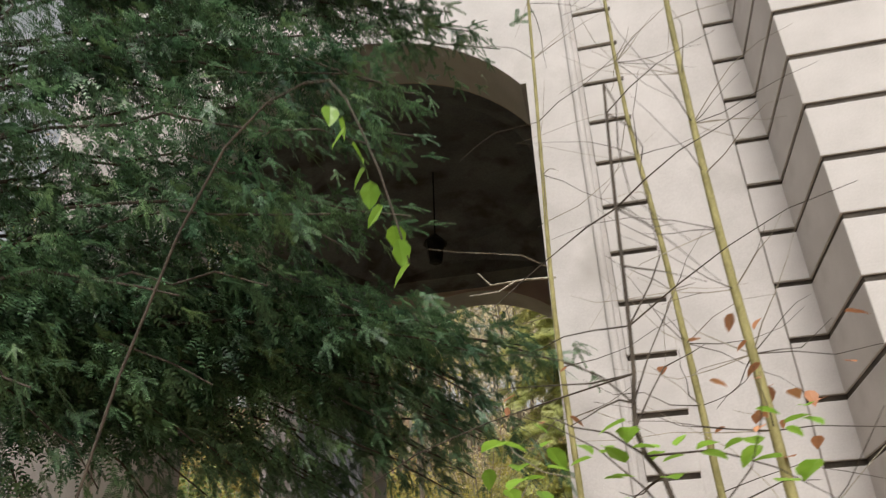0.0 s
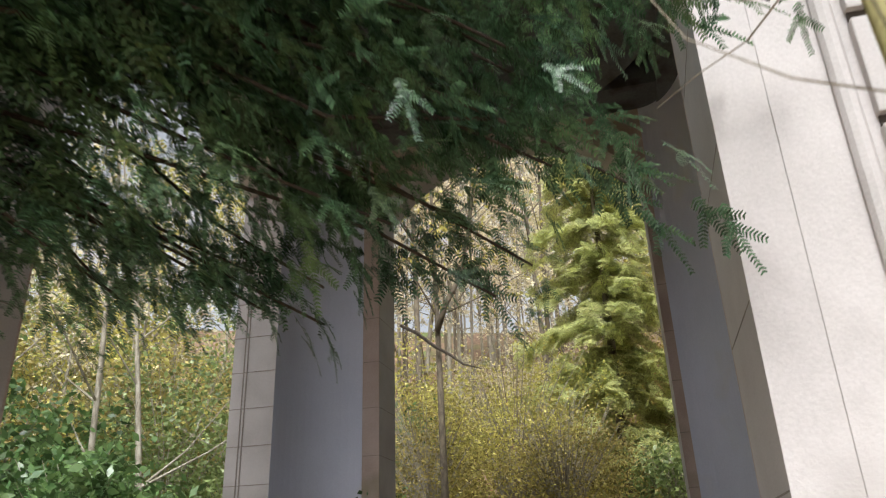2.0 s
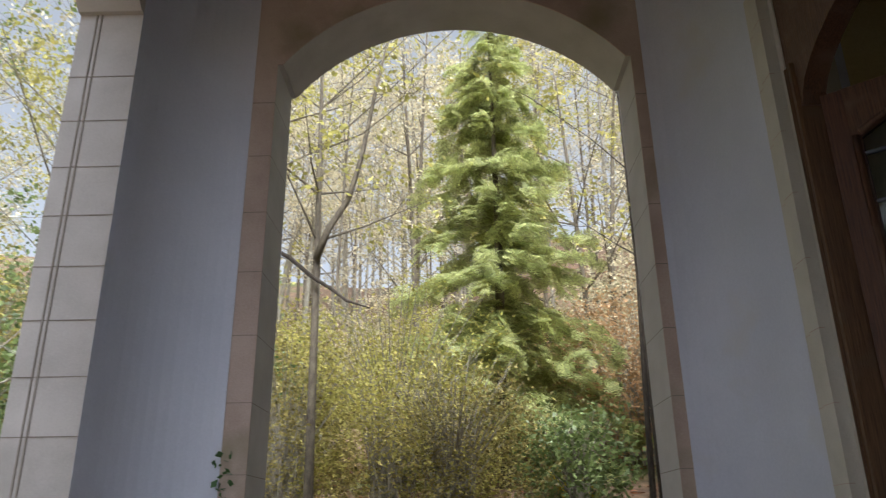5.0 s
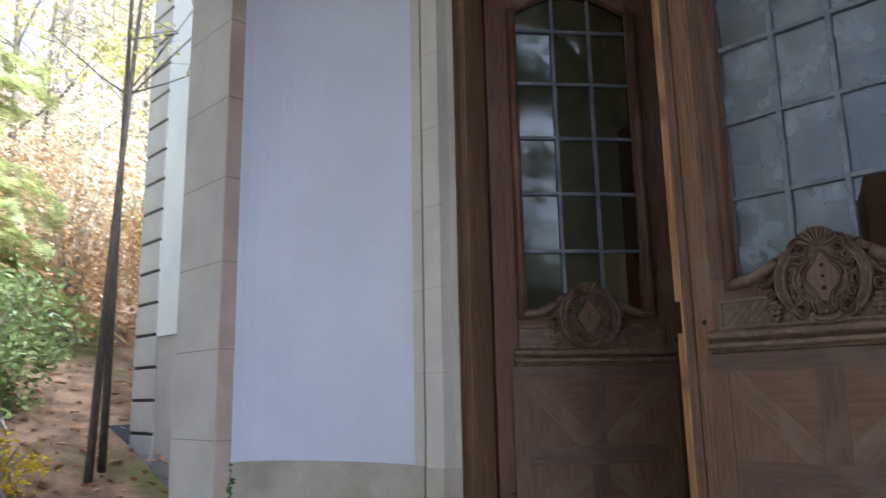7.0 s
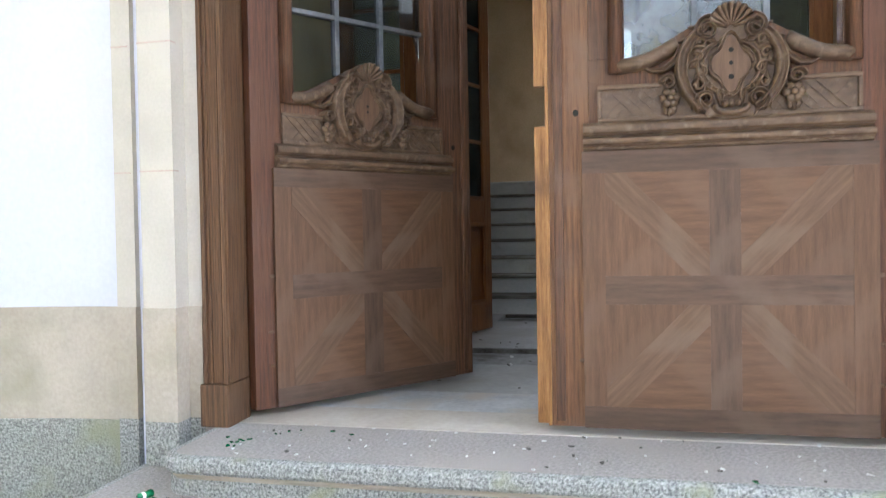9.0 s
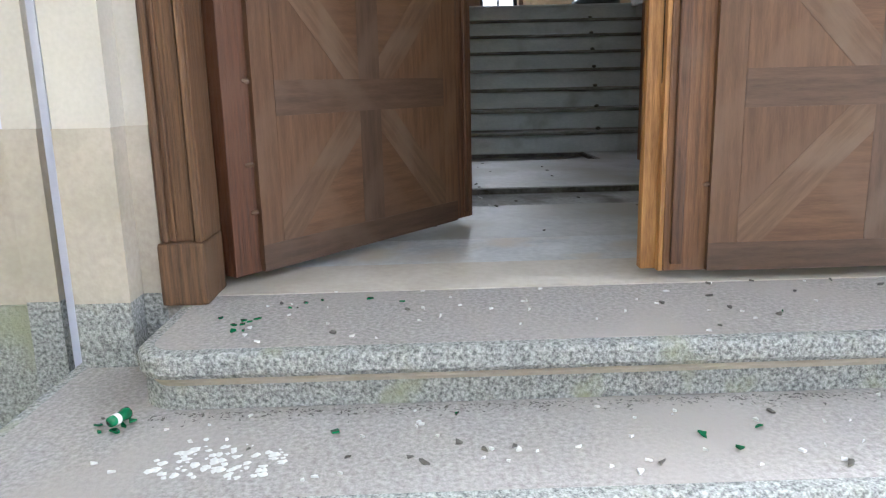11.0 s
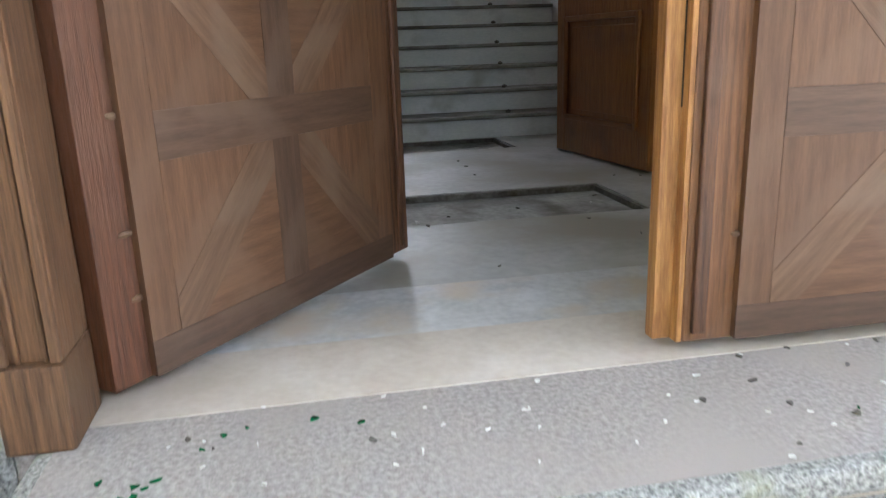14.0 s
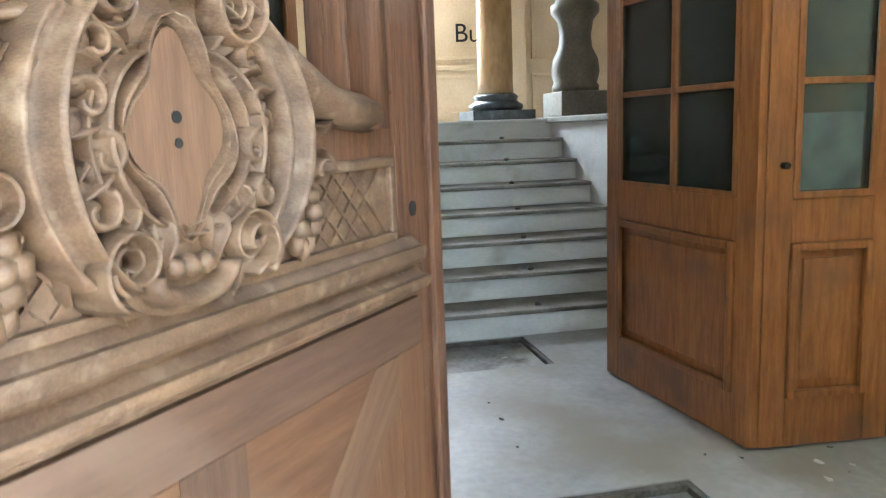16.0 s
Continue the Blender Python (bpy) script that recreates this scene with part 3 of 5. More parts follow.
def block(parent, x0, x1, y0, y1, z0, tall=PITCH - 0.042):
    key = (round(x1 - x0, 3), round(y1 - y0, 3), round(tall, 3))
    if key not in block_meshes:
        block_meshes[key] = mesh_of("stone_block", boxes((0, key[0], 0, key[1], 0, key[2]), bevel=0.008), STONE)
    part("stone_block", block_meshes[key], None, parent, m=pose(x0, y0, z0))


# joint backing: dirt plus the shadow between blocks, both in one dark colour
JOINTDARK = mat("dirty_shaded_joint", (0.035, 0.028, 0.022), (0.08, 0.065, 0.05), 6, 0.95, 0.3)
structure("trim_joints", boxes((-0.295, 0.045, -3.262, -3.245, -0.9, 7.0), (0.795, 1.06, -3.262, -3.245, -0.9, 7.0), (1.045, 2.09, -4.185, -3.26, -1.3, 8.0), (1.045, 1.79, 7.995, 8.605, -1.3, 8.0)), JOINTDARK, "recessed masonry joints, dark with dirt and painted shade", "trim")
quoins_s = thing("rusticated_quoin", "pale stone pier quoin of flat blocks with deep dark joints", "quoin", kind="structure")
for k in range(19):
    z = FIRST + PITCH * k
    block(quoins_s, -0.30, 0.05, -3.29, -3.24, z)
    block(quoins_s, 0.79, 1.078, -3.29, -3.24, z)
quoins_h = thing("rusticated_quoin", "pale rusticated house corner with deep horizontal joints", "quoin", kind="structure")
for k in range(21):
    z = FIRST + PITCH * k
    block(quoins_h, 1.03, 2.1, -4.2, -3.245, z)
WHITEWALL = mat("white_house_render", (0.72, 0.72, 0.72), (0.8, 0.8, 0.8), 1.5, 0.85, 0.15, 50, stain=(0.66, 0.65, 0.62), stain_at=0.68)
structure("wall_house_render", boxes((1.05, 1.079, 3.46, 7.975, 1.65, 9.0)), WHITEWALL, "smooth white rendered house wall", "wall")
quoins_n = thing("rusticated_quoin", "pale rusticated far house corner with deep joints", "quoin", kind="structure")
for k in range(21):
    block(quoins_n, 1.03, 1.8, 7.98, 8.62, FIRST + PITCH * k)
structure("baseboard_house", boxes((0.98, 1.5, 7.9, 8.8, -1.4, -0.1), (0.85, 1.6, 3.46, 8.9, -1.4, -0.35)), PLINTH, "mossy house plinth", "plinth")

# ---- doors ----
W, LEAF = 1.13, 0.07  # leaf width, thickness


def leaf_to(f):
    """Maps u from the meeting edge, d out of the outer face, v up. f = 1 right leaf, -1 mirrored left leaf."""
    return lambda u, v, d: (-d, -f * u, v)


def spiral(c, r0, r1, a0, a1, n=22):
    return [(c[0] + (r0 + (r1 - r0) * i / n) * math.cos(a0 + (a1 - a0) * i / n), c[1] + (r0 + (r1 - r0) * i / n) * math.sin(a0 + (a1 - a0) * i / n)) for i in range(n + 1)]


def ogee(u):
    """Lower edge of the glazing over the leaf."""
    c = abs(u - 0.605) / 0.34
    c = min(c, 1.0)
    return 1.285 + 0.125 * (0.5 + 0.5 * math.cos(math.pi * c))


PROUD = ((-0.5, 0), (-0.46, 0.55), (-0.25, 0.95), (0, 1), (0.25, 0.95), (0.46, 0.55), (0.5, 0))
FLUTED = ((-0.5, 0), (-0.48, 0.6), (-0.38, 0.93), (-0.27, 1.0), (-0.19, 0.9), (-0.1, 0.66), (0.1, 0.58), (0.24, 0.72), (0.31, 0.85), (0.4, 0.8), (0.48, 0.5), (0.5, 0))
LEDGE = ((-0.5, 0), (-0.5, 0.5), (-0.38, 0.56), (-0.34, 0.78), (-0.2, 0.95), (0.02, 1.0), (0.2, 0.97), (0.22, 0.72), (0.36, 0.55), (0.5, 0.35), (0.5, 0))


def ribbon(pts, place, w, d0, d1, taper=None, section=PROUD):
    """A moulding of width w and the given section along leaf points."""
    bm = bmesh.new()
    rows = []
    for i, p in enumerate(pts):
        q0, q1 = Vector(pts[max(i - 1, 0)]), Vector(pts[min(i + 1, len(pts) - 1)])
        d = (q1 - q0)
        d = d.normalized() if d.length else Vector((1, 0))
        n = Vector((-d.y, d.x))
        k = taper(i / (len(pts) - 1)) if taper else 1.0
        rows.append([bm.verts.new(place(p[0] + n.x * a * w * k, p[1] + n.y * a * w * k, d0 + (d1 - d0) * b * (0.4 + 0.6 * k))) for a, b in section])
    for r0, r1 in zip(rows, rows[1:]):
        for j in range(len(section) - 1):
            bm.faces.new((r0[j], r1[j], r1[j + 1], r0[j + 1]))
    bm.faces.new(rows[0])
    bm.faces.new(rows[-1][::-1])
    bmesh.ops.recalc_face_normals(bm, faces=bm.faces)
    return bm


def slab(place, u0, u1, v0, v1, d0, d1, bevel=0.004):
    bm = boxes((u0, u1, v0, v1, d0, d1), bevel=bevel)
    for v in bm.verts:
        v.co = Vector(place(*v.co))
    bmesh.ops.recalc_face_normals(bm, faces=bm.faces)
    return bm


def cartouche(leaf, place, plain):
    c0, cv = 0.605, 1.24
    root = part("cartouche", prism([(c0 + 0.155 * math.cos(a) * (1 + 0.06 * math.cos(3 * a)), cv - 0.01 + 0.165 * math.sin(a)) for a in (2 * math.pi * i / 36 for i in range(36))], place, 0.0, 0.022), OAKCARVED, leaf, "carved oak rococo cartouche with scrolls and shell")
    # plaque with keyholes
    pl = [(c0 + r * math.cos(a), cv + 1.55 * r * math.sin(a)) for a, r in ((2 * math.pi * i / 40, 0.052 * (1 + 0.16 * math.cos(4 * 2 * math.pi * i / 40))) for i in range(40))]
    part("plaque", prism(pl, place, 0.02, 0.03), OAKPALE, root, "plain worn lock plaque")
    rim = [(c0 + 1.12 * (u - c0), cv + 1.1 * (v - cv)) for u, v in pl]
    part("plaque_rim", ribbon(rim + rim[:2], place, 0.014, 0.015, 0.044, lambda t: 0.8 + 0.35 * math.sin(8 * math.pi * t), FLUTED), OAKCARVED, root, smooth=True)
    for v, r in (((cv + 0.045, 0.008), (cv - 0.042, 0.009), (cv + 0.003, 0.007)) if plain else ((cv + 0.012, 0.006), (cv - 0.012, 0.005))):
        part("screw_hole", prism([(c0 + r * math.cos(a), v + r * math.sin(a)) for a in (2 * math.pi * i / 12 for i in range(12))], place, 0.028, 0.0312), HOLE, root)
    for s in (-1, 1):
        # big outer C scroll and its curled ends
        outer = [(c0 + s * x, cv + y) for x, y in spiral((0.0, -0.005), 0.15, 0.158, math.radians(62), math.radians(-62), 26)]
        part("scroll", ribbon(outer, place, 0.036, 0.0, 0.06, lambda t: 0.7 + 0.5 * math.sin(math.pi * t), FLUTED), OAKCARVED, root, smooth=True)
        for (cx, cy), r0, a0, a1 in (((0.072, 0.115), 0.036, 100, -400), ((0.078, -0.115), 0.034, -60, 340), ((0.196, -0.05), 0.02, 0, 420)):
            curl = [(c0 + s * x, cv + y) for x, y in spiral((cx, cy), r0, 0.006, math.radians(a0), math.radians(a1), 30)]
            part("scroll", ribbon(curl, place, 0.021, 0.0, 0.058, lambda t: 1.15 - 0.4 * t, FLUTED), OAKCARVED, root, smooth=True)
        inner = [(c0 + s * x, cv + y) for x, y in spiral((0.012, 0.0), 0.075, 0.095, math.radians(75), math.radians(-95), 20)]
        part("scroll", ribbon(inner, place, 0.024, 0.008, 0.046, lambda t: 0.6 + 0.6 * math.sin(math.pi * t), FLUTED), OAKCARVED, root, smooth=True)
        # acanthus leaves fanning inside the scroll
        for k in range(6):
            a = math.radians(55 - 24 * k)
            p0, p1 = (0.085 * math.cos(a), 0.085 * math.sin(a)), (0.142 * math.cos(a - 0.2), 0.142 * math.sin(a - 0.2))
            line = [(c0 + s * (p0[0] + (p1[0] - p0[0]) * t), cv + p0[1] + (p1[1] - p0[1]) * t + 0.008 * math.sin(math.pi * t)) for t in (0, 0.25, 0.5, 0.75, 1)]
            part("acanthus", ribbon(line, place, 0.026, 0.01, 0.044, lambda t: 0.3 + 0.9 * math.sin(math.pi * min(t + 0.1, 1)), FLUTED), OAKCARVED, root, smooth=True)
        # flame-like leaf tips along the outside of the scroll
        for k in range(7):
            a = math.radians(58 - 19 * k)
            q0, q1 = (0.15 * math.cos(a), 0.15 * math.sin(a)), (0.186 * math.cos(a - 0.22), 0.186 * math.sin(a - 0.22))
            line = [(c0 + s * (q0[0] + (q1[0] - q0[0]) * t + 0.006 * math.sin(math.pi * t)), cv + q0[1] + (q1[1] - q0[1]) * t) for t in (0, 0.25, 0.5, 0.75, 1)]
            part("leaf_tip", ribbon(line, place, 0.022, 0.0, 0.036, lambda t: 1.0 - 0.8 * t), OAKCARVED, root, smooth=True)
        # small curled husks between plaque and scroll
        for k in range(4):
            hx, hy = 0.092 + 0.012 * (k % 2), 0.07 - 0.045 * k
            husk = [(c0 + s * x, cv + y) for x, y in spiral((hx, hy), 0.02, 0.004, math.radians(40 * k), math.radians(40 * k + 330), 16)]
            part("husk", ribbon(husk, place, 0.011, 0.015, 0.05, lambda t: 1.1 - 0.3 * t), OAKCARVED, root, smooth=True)
        # drop to the side: leaf spray and rosette
        side = [(c0 + s * x, cv + y) for x, y in ((0.15, 0.06), (0.175, 0.02), (0.21, -0.005), (0.245, -0.005), (0.28, 0.012))]
        part("leaf_spray", ribbon(side, place, 0.03, 0.0, 0.04, lambda t: 1.1 - 0.8 * t, FLUTED), OAKCARVED, root, smooth=True)
        bm = bmesh.new()
        rc = (c0 + s * 0.19, cv - 0.1)
        for k in range(6):
            a = 2 * math.pi * k / 6
            blob(bm, (rc[0] + 0.02 * math.cos(a), rc[1] + 0.02 * math.sin(a), 0.026), 0.016, (1, 1, 0.8))
        blob(bm, (rc[0], rc[1], 0.038), 0.013)
        for k in range(3):
            blob(bm, (rc[0] + s * 0.012 * (k - 1), rc[1] - 0.036 - 0.008 * (k % 2), 0.02), 0.014, (0.7, 1.3, 0.7))
        for v in bm.verts:
            v.co = Vector(place(*v.co))
        bmesh.ops.recalc_face_normals(bm, faces=bm.faces)
        part("rosette", bm, OAKCARVED, root, smooth=True)
    # shell at the top, small apron below
    for k in range(9):
        a = math.radians(158 - 17 * k)
        line = [(c0 + r * math.cos(a), cv + 0.115 + r * 1.05 * math.sin(a)) for r in (0.012, 0.03, 0.05, 0.066, 0.074)]
        part("shell_rib", ribbon(line, place, 0.026, 0.0, 0.058, lambda t: 0.25 + 0.85 * t), OAKCARVED, root, smooth=True)
    apron = [(c0 + 0.05 * math.sin(a), cv - 0.135 - 0.024 * math.cos(a)) for a in (math.radians(-100 + 20 * i) for i in range(11))]
    part("apron_scroll", ribbon(apron, place, 0.022, 0.0, 0.048), OAKCARVED, root, smooth=True)
    for dx in (-0.02, 0, 0.02):
        bm = blob(bmesh.new(), (c0 + dx, cv - 0.128, 0.03), 0.013)
        for v in bm.verts:
            v.co = Vector(place(*v.co))
        part("bead", bm, OAKCARVED, root, smooth=True)
    for k in range(10):
        bm = bmesh.new()
        s = -1 if k % 2 else 1
        blob(bm, (c0 + s * (0.1 + 0.008 * (k // 2 % 3)), cv + 0.075 - 0.035 * (k // 2), 0.032), 0.012, (1, 1.3, 1))
        for v in bm.verts:
            v.co = Vector(place(*v.co))
        part("bud", bm, OAKCARVED, root, smooth=True)


def front_door(name, f, m, label, broken, glass):
    leaf = thing(name, label, "door", m, kind="structure")
    pl = leaf_to(f)
    T = -LEAF
    # stiles and rails
    part("meeting_stile", slab(pl, 0.012, 0.15, 0.03, 3.45, T, 0.0), MEETOAK if f > 0 else OAK, leaf)
    part("hinge_stile", slab(pl, W - 0.13, W, 0.03, 3.45, T, 0.0), HINGEOAK, leaf)
    part("edge_strip", slab(pl, 0.0, 0.0115, 0.03, 3.45, T, -0.002, 0.001), OAKEDGE if f > 0 else OAK, leaf, "bare oak meeting edge")
    if f > 0:
        for v0, v1 in ((0.03, 1.075), (1.215, 3.45)):
            part("rebate_tongue", slab(pl, -0.04, 0.006, v0, v1, T + 0.004, -0.03, 0.003), OAKEDGE, leaf, "bare orange oak tongue of the rebated edge")
    part("meeting_bead", slab(pl, 0.028, 0.06, 0.05, 3.45, 0.0, 0.014, 0.006), OAK, leaf)
    part("lower_rail", slab(pl, 0.15, W - 0.13, 0.03, 1.0, T + 0.01, -0.004), OAK, leaf)
    part("lock_rail", slab(pl, 0.15, W - 0.13, 1.0, 1.215, T + 0.005, 0.0), OAK, leaf)
    # raised parquet panel
    u0, u1, v0, v1 = 0.124, 1.044, 0.032, 0.975
    um, vm = (u0 + u1) / 2, (v0 + v1) / 2
    part("panel_board", slab(pl, u0, u1, v0, v1, -0.002, 0.016, 0.003), OAKRED, leaf)
    b = 0.075
    o = [(u0 + b, v0 + b), (u1 - b, v0 + b), (u1 - b, v1 - b), (u0 + b, v1 - b)]

    def inlay(pts, mt, d, turn):
        cx, cy = sum(p[0] for p in pts) / len(pts), sum(p[1] for p in pts) / len(pts)
        ca, sa = math.cos(turn), math.sin(turn)
        loc = [((p[0] - cx) * ca + (p[1] - cy) * sa, -(p[0] - cx) * sa + (p[1] - cy) * ca) for p in pts]
        bm = prism(loc, lambda u, v, dd: (-dd, -f * u, v), 0.012, d)
        part("veneer", bm, mt, leaf, m=Matrix.Translation(pl(cx, cy, 0)) @ Matrix.Rotation(f * -turn, 4, "X"))
    h = 0.048
    q = 0.046
    for sx in (-1, 1):
        for sy in (-1, 1):
            cx, cy = um + sx * h, vm + sy * h
            ex, ey = (u1 - b if sx > 0 else u0 + b), (v1 - b if sy > 0 else v0 + b)
            g = 0.0006
            L1 = math.hypot(ex - cx, ey - cy)
            wx, wy = q * L1 / abs(ey - cy), q * L1 / abs(ex - cx)
            inlay([(cx + g * sx, cy + g * sy), (cx + wx * sx, cy + g * sy), (ex - g * sx, ey - wy * sy), (ex - g * sx, ey - g * sy), (ex - wx * sx, ey - g * sy), (cx + g * sx, cy + wy * sy)], OAKPALE, 0.0185, math.atan2(ey - cy, ex - cx) - math.pi / 2)
            inlay([(cx + (wx + g) * sx, cy + g * sy), (ex - g * sx, cy + g * sy), (ex - g * sx, ey - (wy + g) * sy)], OAKRED, 0.0175, 0.0)
            inlay([(cx + g * sx, cy + (wy + g) * sy), (ex - (wx + g) * sx, ey - g * sy), (cx + g * sx, ey - g * sy)], OAKRED, 0.0175, math.pi / 2)
    inlay([(u0 + b, vm - h), (u1 - b, vm - h), (u1 - b, vm + h), (u0 + b, vm + h)], OAKDARK, 0.0188, math.pi / 2)
    for s in (-1, 1):
        inlay([(um - h, vm + s * h), (um + h, vm + s * h), (um + h, vm + s * (v1 - vm - b)), (um - h, vm + s * (v1 - vm - b))], OAKDARK, 0.0182, 0.0)
    for pts, tn in (([(u0, v0), (u1, v0), (u1, v0 + b - 0.001), (u0, v0 + b - 0.001)], math.pi / 2), ([(u0, v1 - b + 0.001), (u1, v1 - b + 0.001), (u1, v1), (u0, v1)], math.pi / 2), ([(u0, v0 + b), (u0 + b - 0.001, v0 + b), (u0 + b - 0.001, v1 - b), (u0, v1 - b)], 0.0), ([(u1 - b + 0.001, v0 + b), (u1, v0 + b), (u1, v1 - b), (u1 - b + 0.001, v1 - b)], 0.0)):
        inlay(pts, OAKDARK if tn else OAKRED, 0.018, tn)
    # heavy ledge mouldings
    for v, d0, w in ((0.984, 0.018, 0.016), (1.005, 0.044, 0.036), (1.048, 0.036, 0.048)):
        part("ledge_moulding", ribbon([(0.13, v), (W - 0.1, v)], pl, w, -0.002, d0, None, LEDGE), OAKCARVED, leaf, smooth=False)
    # latticed frieze
    part("frieze", slab(pl, 0.18, W - 0.13, 1.075, 1.19, 0.0, 0.006, 0.001), OAKCARVED, leaf)
    for v in (1.078, 1.188):
        part("frieze_bead", slab(pl, 0.18, W - 0.13, v - 0.007, v + 0.007, 0.0, 0.016), OAKCARVED, leaf)
    for u in (0.185, W - 0.137):
        part("frieze_bead", slab(pl, u - 0.007, u + 0.007, 1.085, 1.181, 0.0, 0.0155), OAKCARVED, leaf)
    bm = bmesh.new()
    for k in range(-3, 22):
        for sgn in (1, -1):
            ua = 0.2 + 0.036 * k
            a, z = (ua, 1.087), (ua + sgn * 0.092, 1.179)
            lo, hi = 0.195, W - 0.147
            if not (lo < min(a[0], z[0]) and max(a[0], z[0]) < hi):
                continue
            d = 0.0026
            for p in [[(a[0] - d, a[1]), (a[0] + d, a[1]), (z[0] + d, z[1]), (z[0] - d, z[1])]]:
                prism(p, pl, 0.005, 0.0105 if sgn > 0 else 0.0102, bm)
    part("lattice", bm, OAKCARVED, leaf, "diamond lattice carving")
    cartouche(leaf, pl, f > 0)
    # window frame: rolls up the sides, ogee below, arched top
    top = 3.08
    n = 24
    us = [0.27 + (0.945 - 0.27) * i / n for i in range(n + 1)]
    fill_lo = [(0.15, 1.21)] + [(0.15, ogee(0.27))] + [(u, ogee(u)) for u in us] + [(W - 0.13, ogee(us[-1])), (W - 0.13, 1.21)]
    part("window_rail", prism(fill_lo, pl, T + 0.005, 0.001), OAK, leaf)
    tops = [(u, top + 0.12 * math.sin(math.pi * (u - 0.27) / 0.675)) for u in us]
    part("top_rail", prism([(0.15, 3.45), (0.15, top)] + tops + [(W - 0.13, top), (W - 0.13, 3.45)], pl, T + 0.005, 0.001), OAK, leaf)
    for u0b, u1b in ((0.15, 0.27), (0.945, W - 0.13)):
        part("window_stile", slab(pl, u0b, u1b, ogee(0.27), top, T + 0.005, 0.001), OAK, leaf)
    loop = [(0.245, ogee(0.27) - 0.03)] + [(u, ogee(u) - 0.03) for u in us if 0.3 < u < 0.44]
    loop2 = [(u, ogee(u) - 0.03) for u in us if 0.77 < u < 0.91] + [(0.97, ogee(0.945) - 0.03)]
    for lp in (loop, loop2):
        part("window_moulding", ribbon(lp, pl, 0.05, 0.0, 0.04), OAKCARVED, leaf, smooth=True)
    for u in (0.24, 0.975):
        part("window_moulding", ribbon([(u, 1.235), (u, top)], pl, 0.05, 0.0, 0.04), OAK, leaf, smooth=True)
    part("window_moulding", ribbon([(u, v + 0.02) for u, v in tops], pl, 0.05, 0.0, 0.04), OAK, leaf, smooth=True)
    # glazing bars and panes
    vs = [1.27, 1.618, 1.954, 2.29, 2.626, 2.962, 3.2]
    uu = [0.265, 0.497, 0.722, 0.95]
    for u in uu[1:3]:
        part("glazing_bar", slab(pl, u - 0.011, u + 0.011, ogee(u), 3.17, -0.05, -0.012), LEAD, leaf)
    for v in vs[1:-1]:
        part("glazing_bar", slab(pl, 0.27, 0.945, v - 0.01, v + 0.01, -0.048, -0.014), LEAD, leaf)
    for i in range(3):
        for j in range(6):
            if (i, j) in broken:
                a, c = uu[i], vs[j]
                bm = prism([(a + 0.01, vs[j + 1]), (a + 0.05, vs[j + 1]), (a + 0.02, vs[j + 1] - 0.09), (a + 0.01, vs[j + 1] - 0.12)], pl, -0.034, -0.03)
                part("glass_shard", bm, glass, leaf, "jagged remains of a broken pane").visible_shadow = False
                continue
            g = part("pane", slab(pl, uu[i] + 0.004, uu[i + 1] - 0.004, vs[j] + 0.002, vs[j + 1] - 0.002, -0.034, -0.03, 0), glass, leaf)
            g.visible_shadow = False
    # keyhole, hinges, nails
    kh = [(0.105 + 0.01 * math.cos(a), 1.11 + 0.012 * math.sin(a)) for a in (2 * math.pi * i / 12 for i in range(12))]
    part("key_hole", prism(kh, pl, -0.001, 0.0022), HOLE, leaf)
    if f > 0:
        part("lock_slot", slab(pl, -0.001, 0.01, 0.52, 0.76, T + 0.02, T + 0.045, 0), HOLE, leaf, "empty lock mortise in the edge")
    else:
        part("lock_slot", slab(pl, -0.001, 0.01, 0.9, 1.2, T + 0.02, T + 0.045, 0), HOLE, leaf, "empty lock mortise in the edge")
    for k, (u, v) in enumerate(((0.125, 0.26), (1.05, 0.55), (1.052, 0.2), (1.06, 0.33))):
        bm = blob(bmesh.new(), (u, v, 0.004), 0.014, (1.4, 0.6, 0.35))
        for p in bm.verts:
            p.co = Vector(pl(*p.co))
        part("wax_blob" if k < 1 else "dust_blob", bm, OAKPALE, leaf)
    return leaf


front_door("door_1", 1, pose(0.0, CY, 0), "closed carved oak front door leaf with leaded dusty panes", {(2, 0)}, GLASS)
front_door("door_2", -1, pose(0.05, CY + W, 0, 0, 0, 52) @ pose(0, -W, 0), "carved oak front door leaf standing open inwards", {(0, 0)}, GLASSCLEAR)

# ---- vestibule and stair hall ----
structure("floor_threshold", boxes((-0.069, 0.05, CY - 1.33, CY + 1.33, -0.3, -0.003)), GRANITEDIRT, "dusty granite threshold", "floor")
structure("floor_sill", boxes((-0.02, 0.27, CY - 1.2, CY + 1.2, -0.3, 0.003)), SILL, "worn beige stone door sill", "floor")
SLAB = mat("bluish_marble_slab", (0.36, 0.375, 0.385), (0.53, 0.545, 0.55), 5, 0.55, 0.15, 40, stain=(0.46, 0.4, 0.32), stain_at=0.58, stain_scale=3.5)
structure("floor_inner_slab", boxes((0.272, 0.62, CY - 1.2, CY + 1.2, -0.3, 0.002)), SLAB, "worn bluish marble slab inside the sill", "floor")


def holed_floor():
    bm = bmesh.new()
    for d in ((0.62, 1.33, -1.5, 1.7), (1.33, 1.91, -1.5, -0.5), (1.33, 1.91, 0.75, 1.7), (1.91, 3.25, -1.5, 1.7), (3.25, 3.79, -1.5, -0.5), (3.25, 3.79, 0.75, 1.7), (3.79, 4.2, -1.5, 1.7)):
        box(bm, *d, -0.3, 0.0)
    return bm


